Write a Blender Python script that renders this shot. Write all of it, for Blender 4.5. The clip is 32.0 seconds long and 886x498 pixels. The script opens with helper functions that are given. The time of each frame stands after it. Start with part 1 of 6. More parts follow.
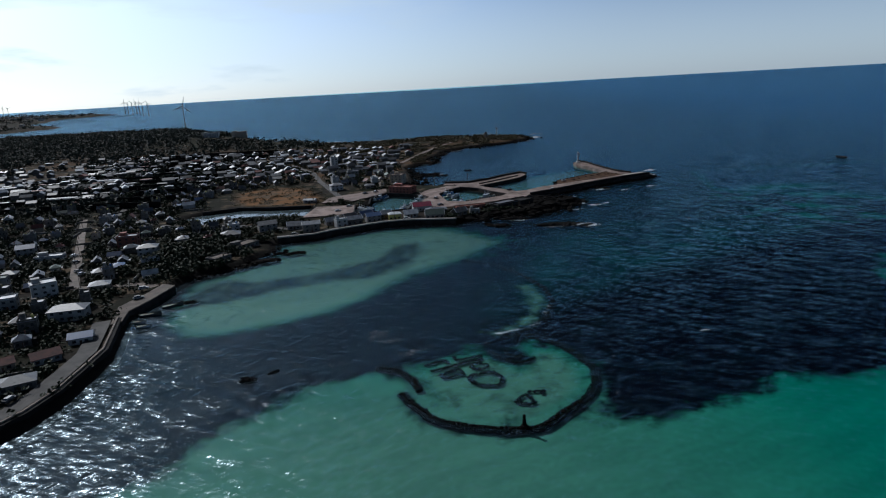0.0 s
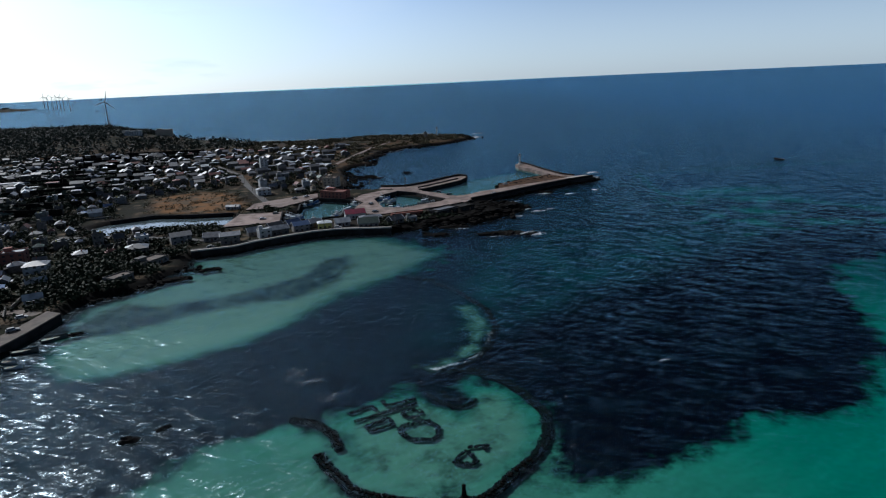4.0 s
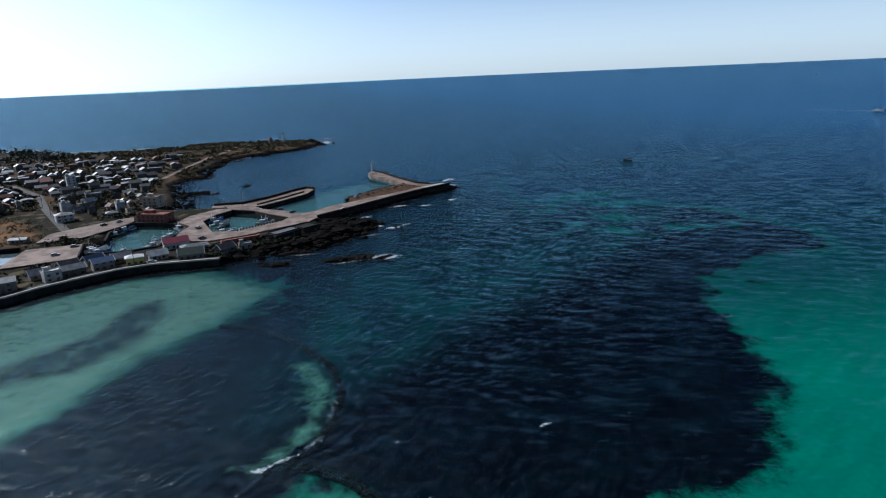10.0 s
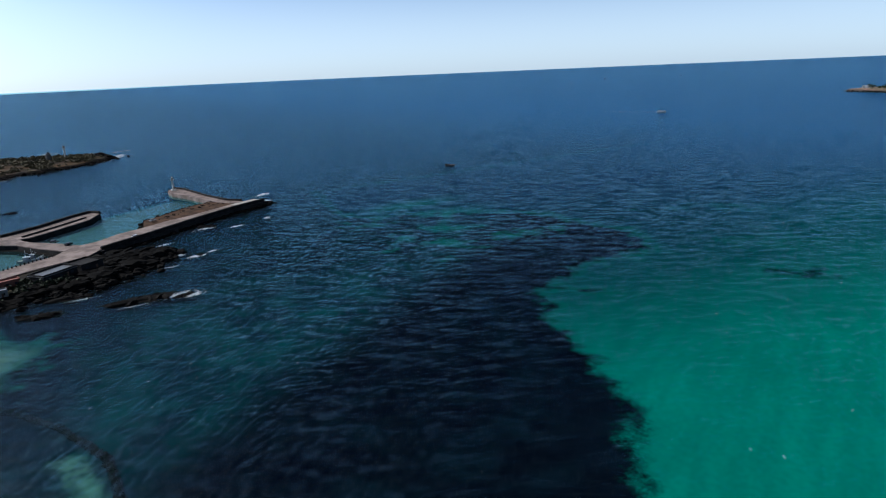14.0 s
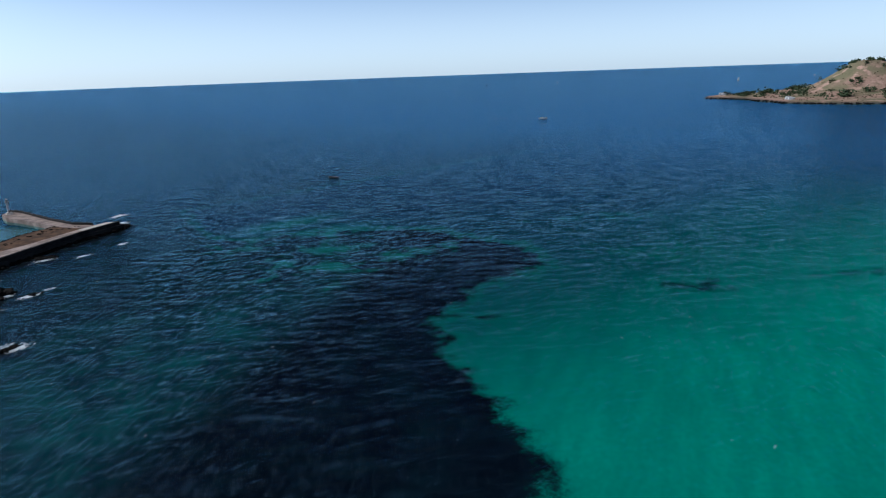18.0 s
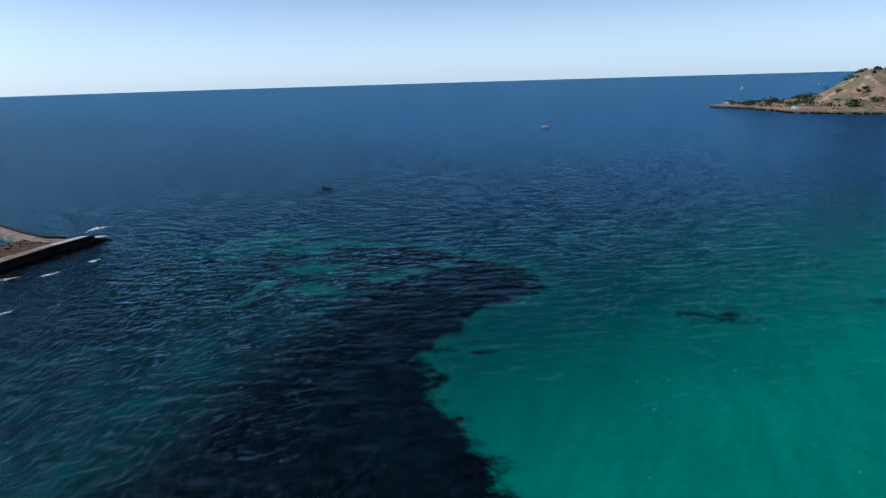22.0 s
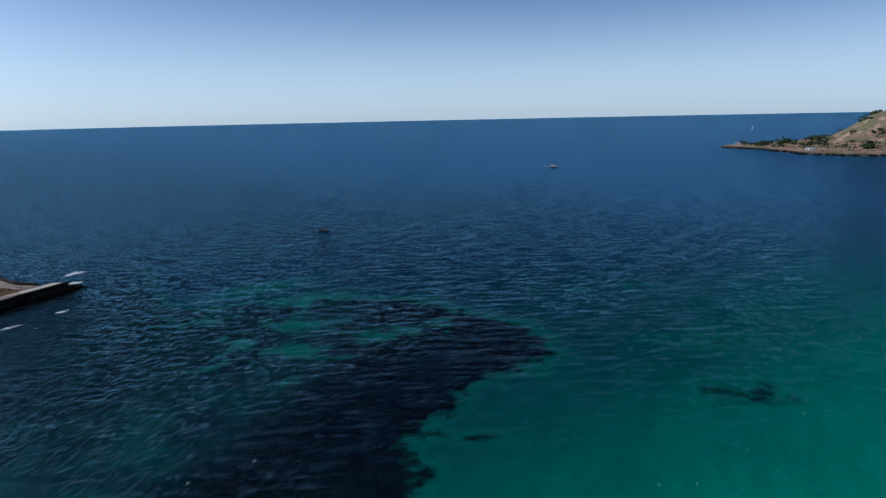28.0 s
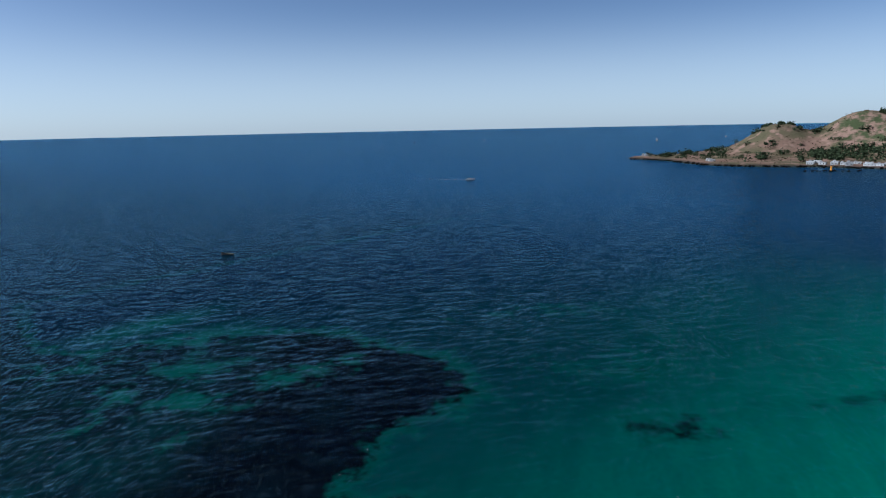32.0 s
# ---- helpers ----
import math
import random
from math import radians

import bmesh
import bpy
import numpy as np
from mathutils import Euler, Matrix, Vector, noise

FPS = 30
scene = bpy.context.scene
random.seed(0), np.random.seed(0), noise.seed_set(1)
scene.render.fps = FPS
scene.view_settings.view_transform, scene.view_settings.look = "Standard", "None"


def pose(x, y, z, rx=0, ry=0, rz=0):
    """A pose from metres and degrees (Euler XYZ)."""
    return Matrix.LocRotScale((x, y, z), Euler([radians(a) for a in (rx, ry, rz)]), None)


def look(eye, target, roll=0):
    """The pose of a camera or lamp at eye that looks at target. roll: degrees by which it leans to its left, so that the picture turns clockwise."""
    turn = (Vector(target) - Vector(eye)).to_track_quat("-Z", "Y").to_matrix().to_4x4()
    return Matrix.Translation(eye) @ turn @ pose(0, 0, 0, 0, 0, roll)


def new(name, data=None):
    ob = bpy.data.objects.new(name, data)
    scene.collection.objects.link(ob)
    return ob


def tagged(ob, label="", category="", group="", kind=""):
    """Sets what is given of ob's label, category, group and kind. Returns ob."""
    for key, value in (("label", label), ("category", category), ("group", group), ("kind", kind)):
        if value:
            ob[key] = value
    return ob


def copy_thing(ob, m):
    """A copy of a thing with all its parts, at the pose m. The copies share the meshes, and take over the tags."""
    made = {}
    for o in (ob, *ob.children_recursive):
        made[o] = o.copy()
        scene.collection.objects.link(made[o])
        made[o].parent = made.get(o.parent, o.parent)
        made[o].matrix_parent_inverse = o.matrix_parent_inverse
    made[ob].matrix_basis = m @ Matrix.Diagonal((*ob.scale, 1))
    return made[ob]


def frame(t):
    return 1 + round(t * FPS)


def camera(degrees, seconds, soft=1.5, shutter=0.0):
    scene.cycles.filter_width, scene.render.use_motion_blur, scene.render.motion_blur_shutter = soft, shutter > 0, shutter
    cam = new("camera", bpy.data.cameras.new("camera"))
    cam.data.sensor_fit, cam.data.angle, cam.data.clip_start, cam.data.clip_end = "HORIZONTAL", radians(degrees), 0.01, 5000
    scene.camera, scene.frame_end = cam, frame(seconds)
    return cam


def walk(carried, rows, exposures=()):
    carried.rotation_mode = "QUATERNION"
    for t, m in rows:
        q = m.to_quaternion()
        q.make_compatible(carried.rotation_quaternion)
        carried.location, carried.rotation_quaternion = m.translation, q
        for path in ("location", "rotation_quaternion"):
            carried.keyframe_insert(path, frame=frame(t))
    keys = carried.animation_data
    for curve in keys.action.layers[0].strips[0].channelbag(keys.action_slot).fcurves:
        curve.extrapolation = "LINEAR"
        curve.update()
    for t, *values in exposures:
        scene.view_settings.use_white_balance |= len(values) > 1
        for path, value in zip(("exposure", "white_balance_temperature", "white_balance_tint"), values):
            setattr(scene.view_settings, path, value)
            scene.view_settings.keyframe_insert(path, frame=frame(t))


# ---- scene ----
# camera, flown about 85 m above a shallow bay
cam = camera(69.65, 32.0, soft=1.15)
# seconds, x, y, height, pitch, lean, heading
PATH = [
    (0, 0.0, 0.0, 85.0, 75.54, 3.27, 0.00), (0.5, 0.6, 3.6, 85.1, 75.45, 3.18, -0.33), (1, 1.2, 7.3, 85.1, 75.38, 3.09, -1.10),
    (1.5, 1.8, 10.9, 85.1, 75.30, 3.01, -2.30), (2, 2.4, 14.6, 85.1, 75.23, 2.95, -2.97), (2.5, 3.1, 18.3, 85.1, 75.20, 2.88, -3.40),
    (4.5, 6.3, 33.9, 85.0, 74.96, 2.58, -6.89), (5, 7.4, 37.7, 84.9, 74.85, 2.65, -9.11), (5.5, 8.5, 41.4, 84.8, 74.76, 2.67, -10.96),
    (6, 9.7, 45.0, 84.8, 74.72, 2.66, -12.70), (6.5, 10.8, 48.5, 84.7, 74.64, 2.67, -14.50), (7, 12.1, 52.0, 84.7, 74.58, 2.70, -15.89),
    (7.5, 13.4, 55.5, 84.8, 74.58, 2.68, -16.68), (8, 14.9, 59.0, 84.8, 74.57, 2.64, -17.13), (8.5, 16.3, 62.5, 84.9, 74.60, 2.61, -17.45),
    (9, 17.7, 66.0, 85.0, 74.65, 2.62, -17.54), (9.5, 19.2, 69.6, 85.1, 74.64, 2.64, -17.67), (10, 20.9, 73.1, 85.3, 74.63, 2.61, -17.92),
    (10.5, 22.6, 76.5, 85.4, 74.63, 2.56, -18.92), (11, 24.4, 79.9, 85.4, 74.56, 2.53, -20.99), (11.5, 26.2, 83.3, 85.4, 74.51, 2.54, -23.51),
    (12, 28.0, 86.7, 85.4, 74.45, 2.53, -25.72), (12.5, 29.9, 90.1, 85.3, 74.39, 2.52, -28.37), (13, 31.9, 93.5, 85.2, 74.37, 2.50, -30.52),
    (13.5, 34.0, 96.8, 85.1, 74.35, 2.50, -32.11), (14, 36.2, 100.0, 85.0, 74.34, 2.48, -33.76), (14.5, 38.5, 103.1, 84.9, 74.33, 2.47, -35.64),
    (15, 40.8, 106.0, 84.8, 74.32, 2.46, -37.35), (15.5, 43.1, 108.8, 84.7, 74.40, 2.45, -38.75), (17.5, 51.7, 118.2, 85.3, 74.38, 2.15, -43.87),
    (18, 54.2, 120.4, 85.3, 74.49, 2.08, -43.94), (18.5, 56.7, 122.6, 85.3, 74.56, 1.99, -44.05), (19, 59.2, 124.7, 85.3, 74.60, 1.94, -44.06),
    (19.5, 61.7, 126.9, 85.2, 74.69, 1.90, -44.11), (20, 64.2, 129.0, 85.2, 74.73, 1.84, -44.07), (20.5, 66.8, 131.0, 85.1, 74.78, 1.78, -44.08),
    (21, 69.3, 133.0, 85.0, 74.82, 1.75, -44.00), (21.5, 71.7, 134.9, 84.9, 74.93, 1.73, -43.98), (22, 74.0, 136.7, 84.9, 75.09, 1.72, -43.88),
    (22.5, 76.2, 138.2, 84.9, 75.43, 1.68, -43.85), (23, 78.3, 139.6, 84.9, 75.84, 1.63, -43.77), (23.5, 80.3, 140.9, 85.0, 76.31, 1.61, -43.71),
    (24, 82.1, 142.2, 85.2, 76.81, 1.57, -43.64), (24.5, 84.0, 143.5, 85.4, 77.29, 1.53, -43.61), (25, 85.9, 144.8, 85.7, 77.50, 1.50, -43.51),
    (25.5, 87.8, 146.1, 85.9, 77.57, 1.48, -43.47), (27.5, 95.7, 151.6, 86.6, 77.88, 1.28, -43.24), (28, 97.5, 152.9, 87.0, 78.25, 1.22, -43.14),
    (28.5, 99.3, 154.2, 87.5, 78.56, 1.17, -43.14), (29, 101.1, 155.6, 88.0, 78.92, 1.17, -43.09), (29.5, 103.0, 156.9, 88.5, 79.07, 1.19, -43.46),
    (30, 105.1, 158.3, 88.9, 79.05, 1.22, -45.29), (30.5, 107.4, 159.7, 89.4, 79.01, 1.23, -47.96), (31, 109.7, 161.1, 89.7, 78.95, 1.23, -49.39),
    (31.5, 112.0, 162.4, 90.0, 78.94, 1.21, -50.05), (32, 114.4, 163.7, 90.3, 79.07, 1.21, -50.46)
]
walk(cam, [(t, pose(x, y, z, rx, 0, rz) @ pose(0, 0, 0, 0, 0, -lean)) for t, x, y, z, rx, lean, rz in PATH],
     exposures=[(0, -0.52, 5850, 9), (5, -0.17, 5850, 9), (9, 0.08, 5850, 9), (14, 0.2, 5780, 9), (21, 0.22, 5720, 9), (25, 0.0, 5680, 9), (32, -0.17, 5680, 9)])

# ---- light ----
SUN_AZ, SUN_EL = radians(-44), radians(36)
world = bpy.data.worlds.new("sky")
scene.world = world
world.use_nodes = True
wn = world.node_tree
wn.nodes.clear()
sky = wn.nodes.new("ShaderNodeTexSky")
sky.sky_type, sky.sun_disc = "NISHITA", False
sky.sun_elevation, sky.sun_rotation = SUN_EL, SUN_AZ
sky.altitude, sky.air_density, sky.dust_density, sky.ozone_density = 80, 0.45, 1.0, 1.0
back = wn.nodes.new("ShaderNodeBackground")
back.inputs["Strength"].default_value = 0.13
wout = wn.nodes.new("ShaderNodeOutputWorld")
# thin high cloud and a pale sea haze low down
where = wn.nodes.new("ShaderNodeTexCoord")
split = wn.nodes.new("ShaderNodeSeparateXYZ")
wn.links.new(where.outputs["Generated"], split.inputs[0])
flat = wn.nodes.new("ShaderNodeMapping")
flat.inputs["Scale"].default_value = (1.0, 1.0, 5.0)
wn.links.new(where.outputs["Generated"], flat.inputs[0])
veil = wn.nodes.new("ShaderNodeTexNoise")
veil.inputs["Scale"].default_value, veil.inputs["Detail"].default_value, veil.inputs["Roughness"].default_value = 3.2, 6.0, 0.58
wn.links.new(flat.outputs[0], veil.inputs["Vector"])
thin = wn.nodes.new("ShaderNodeMapRange")
for socket, value in zip(thin.inputs, (0.5, 0.4, 0.66, 0.0, 0.85)):
    socket.default_value = value
wn.links.new(veil.outputs["Fac"], thin.inputs[0])
low = wn.nodes.new("ShaderNodeMapRange")
low.interpolation_type = "SMOOTHERSTEP"
for socket, value in zip(low.inputs, (0.5, 0.0, 0.2, 0.62, 0.0)):
    socket.default_value = value
wn.links.new(split.outputs["Z"], low.inputs[0])
both = wn.nodes.new("ShaderNodeMath")
both.operation = "MAXIMUM"
# the veil lies over the sunward sky only
side = wn.nodes.new("ShaderNodeVectorMath")
side.operation = "DOT_PRODUCT"
wn.links.new(where.outputs["Generated"], side.inputs[0])
side.inputs[1].default_value = (-0.8, 0.6, 0.0)
sunward = wn.nodes.new("ShaderNodeMapRange")
sunward.interpolation_type = "SMOOTHSTEP"
for socket, value in zip(sunward.inputs, (0.5, 0.35, 0.85, 0.0, 1.0)):
    socket.default_value = value
wn.links.new(side.outputs["Value"], sunward.inputs[0])
drawn = wn.nodes.new("ShaderNodeMath")
drawn.operation = "MULTIPLY"
wn.links.new(thin.outputs[0], drawn.inputs[0])
wn.links.new(sunward.outputs[0], drawn.inputs[1])
wn.links.new(drawn.outputs[0], both.inputs[0])
wn.links.new(low.outputs[0], both.inputs[1])
hazy = wn.nodes.new("ShaderNodeMix")
hazy.data_type = "RGBA"
wn.links.new(both.outputs[0], hazy.inputs[0])
wn.links.new(sky.outputs[0], hazy.inputs[6])
hazy.inputs[7].default_value = (5.4, 5.9, 6.4, 1)
# a broad glow round the sun
aim = wn.nodes.new("ShaderNodeVectorMath")
aim.operation = "DOT_PRODUCT"
wn.links.new(where.outputs["Generated"], aim.inputs[0])
aim.inputs[1].default_value = (math.sin(SUN_AZ) * math.cos(SUN_EL), math.cos(SUN_AZ) * math.cos(SUN_EL), math.sin(SUN_EL))
glow = wn.nodes.new("ShaderNodeMapRange")
glow.interpolation_type = "SMOOTHSTEP"
for socket, value in zip(glow.inputs, (0.5, 0.42, 1.0, 1.0, 1.5)):
    socket.default_value = value
wn.links.new(aim.outputs["Value"], glow.inputs[0])
aureole = wn.nodes.new("ShaderNodeMapRange")
aureole.interpolation_type = "SMOOTHSTEP"
for socket, value in zip(aureole.inputs, (0.5, 0.62, 1.0, 0.0, 0.8)):
    socket.default_value = value
wn.links.new(aim.outputs["Value"], aureole.inputs[0])
height = wn.nodes.new("ShaderNodeMapRange")
height.interpolation_type = "SMOOTHSTEP"
for socket, value in zip(height.inputs, (0.5, 0.13, 0.34, 0.0, 1.0)):
    socket.default_value = value
wn.links.new(split.outputs["Z"], height.inputs[0])
# the zenith is a deeper blue than the rest
deep_blue = wn.nodes.new("ShaderNodeMapRange")
deep_blue.interpolation_type = "SMOOTHSTEP"
for socket, value in zip(deep_blue.inputs, (0.5, 0.27, 0.55, 1.0, 0.14)):
    socket.default_value = value
wn.links.new(split.outputs["Z"], deep_blue.inputs[0])
halo = wn.nodes.new("ShaderNodeMath")
halo.operation = "MULTIPLY_ADD"
wn.links.new(aureole.outputs[0], halo.inputs[0])
wn.links.new(height.outputs[0], halo.inputs[1])
wn.links.new(deep_blue.outputs[0], halo.inputs[2])
shine = wn.nodes.new("ShaderNodeMath")
shine.operation = "MULTIPLY"
wn.links.new(glow.outputs[0], shine.inputs[0])
wn.links.new(halo.outputs[0], shine.inputs[1])
lit = wn.nodes.new("ShaderNodeVectorMath")
lit.operation = "SCALE"
wn.links.new(hazy.outputs[2], lit.inputs[0])
wn.links.new(shine.outputs[0], lit.inputs["Scale"])
cast = wn.nodes.new("ShaderNodeVectorMath")
cast.operation = "MULTIPLY"
wn.links.new(lit.outputs[0], cast.inputs[0])
cast.inputs[1].default_value = (0.97, 1.02, 1.0)
wn.links.new(cast.outputs[0], back.inputs[0])
wn.links.new(back.outputs[0], wout.inputs[0])
sun_data = bpy.data.lights.new("sun", "SUN")
sun_data.energy, sun_data.angle, sun_data.color = 5.0, radians(0.5), (1.0, 0.96, 0.91)
sun = new("sun", sun_data)
to_sun = Vector((math.sin(SUN_AZ) * math.cos(SUN_EL), math.cos(SUN_AZ) * math.cos(SUN_EL), math.sin(SUN_EL)))
sun.matrix_world = look(to_sun * 300, (0, 0, 0))

# ---- materials ----
def blank(name):
    m = bpy.data.materials.new(name)
    m.use_nodes = True
    m.node_tree.nodes.clear()
    return m, m.node_tree


def put(nt, socket, value):
    if isinstance(value, bpy.types.NodeSocket):
        nt.links.new(value, socket)
    elif isinstance(value, tuple) and len(value) == 3 and socket.type == "RGBA":
        socket.default_value = (*value, 1)
    else:
        socket.default_value = value


def position(nt):
    return nt.nodes.new("ShaderNodeNewGeometry").outputs["Position"]


def stretched(nt, vec, scale, turn=0.0):
    n = nt.nodes.new("ShaderNodeMapping")
    put(nt, n.inputs["Vector"], vec)
    n.vector_type = "TEXTURE"
    n.inputs["Scale"].default_value = scale
    n.inputs["Rotation"].default_value = (0, 0, radians(turn))
    return n.outputs[0]


def cloud(nt, vec, scale, detail=4.0, rough=0.55):
    n = nt.nodes.new("ShaderNodeTexNoise")
    put(nt, n.inputs["Vector"], vec)
    n.inputs["Scale"].default_value, n.inputs["Detail"].default_value, n.inputs["Roughness"].default_value = scale, detail, rough
    return n.outputs["Fac"]


def blend(nt, fac, a, b, how="MIX"):
    n = nt.nodes.new("ShaderNodeMix")
    n.data_type, n.blend_type = "RGBA", how
    put(nt, n.inputs[0], fac)
    put(nt, n.inputs[6], a)
    put(nt, n.inputs[7], b)
    return n.outputs[2]


def sums(nt, how, a, b=0.0, c=0.0):
    n = nt.nodes.new("ShaderNodeMath")
    n.operation = how
    for s, v in zip(n.inputs, (a, b, c)):
        put(nt, s, v)
    return n.outputs[0]


def vector(nt, how, a, b=None):
    n = nt.nodes.new("ShaderNodeVectorMath")
    n.operation = how
    put(nt, n.inputs[0], a)
    if b is not None:
        put(nt, n.inputs[1], b)
    return n.outputs[0]


def ease(nt, value, lo, hi, out_lo=0.0, out_hi=1.0):
    n = nt.nodes.new("ShaderNodeMapRange")
    n.interpolation_type = "SMOOTHSTEP"
    for s, v in zip(n.inputs, (value, lo, hi, out_lo, out_hi)):
        put(nt, s, v)
    return n.outputs[0]


def attribute(nt, name):
    n = nt.nodes.new("ShaderNodeAttribute")
    n.attribute_name = name
    return n.outputs["Fac"]


def bumped(nt, height, strength, distance, normal=None):
    n = nt.nodes.new("ShaderNodeBump")
    n.inputs["Strength"].default_value, n.inputs["Distance"].default_value = strength, distance
    put(nt, n.inputs["Height"], height)
    if normal is not None:
        put(nt, n.inputs["Normal"], normal)
    return n.outputs[0]


def finish(m, nt, colour, rough, normal=None, metal=0.0, spec=0.4):
    s = nt.nodes.new("ShaderNodeBsdfPrincipled")
    put(nt, s.inputs["Base Color"], colour)
    put(nt, s.inputs["Roughness"], rough)
    s.inputs["Metallic"].default_value, s.inputs["Specular IOR Level"].default_value = metal, spec
    if normal is not None:
        put(nt, s.inputs["Normal"], normal)
    o = nt.nodes.new("ShaderNodeOutputMaterial")
    nt.links.new(s.outputs[0], o.inputs[0])
    return m


def surface(name, a, b, scale=0.6, rough=0.8, bump=0.2, metal=0.0, vary=0.25, spec=0.2, grain=8.0):
    """Two colours in soft patches, a finer grain over them, and a shade that differs from piece to piece."""
    m, nt = blank(name)
    p = position(nt)
    col = blend(nt, ease(nt, cloud(nt, p, scale), 0.35, 0.65), a, b)
    fine = cloud(nt, p, scale * grain, 3.0, 0.6)
    col = blend(nt, 1.0, col, blend(nt, fine, (0.72, 0.72, 0.72), (1.2, 1.2, 1.2)), "MULTIPLY")
    if vary:
        info = nt.nodes.new("ShaderNodeObjectInfo")
        tone = ease(nt, info.outputs["Random"], 0, 1, 1 - vary, 1 + vary)
        hsv = nt.nodes.new("ShaderNodeHueSaturation")
        put(nt, hsv.inputs["Value"], tone)
        put(nt, hsv.inputs["Color"], col)
        col = hsv.outputs[0]
    return finish(m, nt, col, rough, bumped(nt, fine, bump, 0.3 / max(scale, 0.05) * 0.1), metal, spec)


def leaves(name, a, b, scale=0.25):
    m, nt = blank(name)
    p = position(nt)
    n = nt.nodes.new("ShaderNodeNewGeometry")
    col = blend(nt, cloud(nt, p, scale), a, b)
    col = blend(nt, 1.0, col, blend(nt, n.outputs["Random Per Island"], (0.65, 0.68, 0.65), (1.25, 1.22, 1.15)), "MULTIPLY")
    return finish(m, nt, col, 0.75, None, 0.0, 0.08)


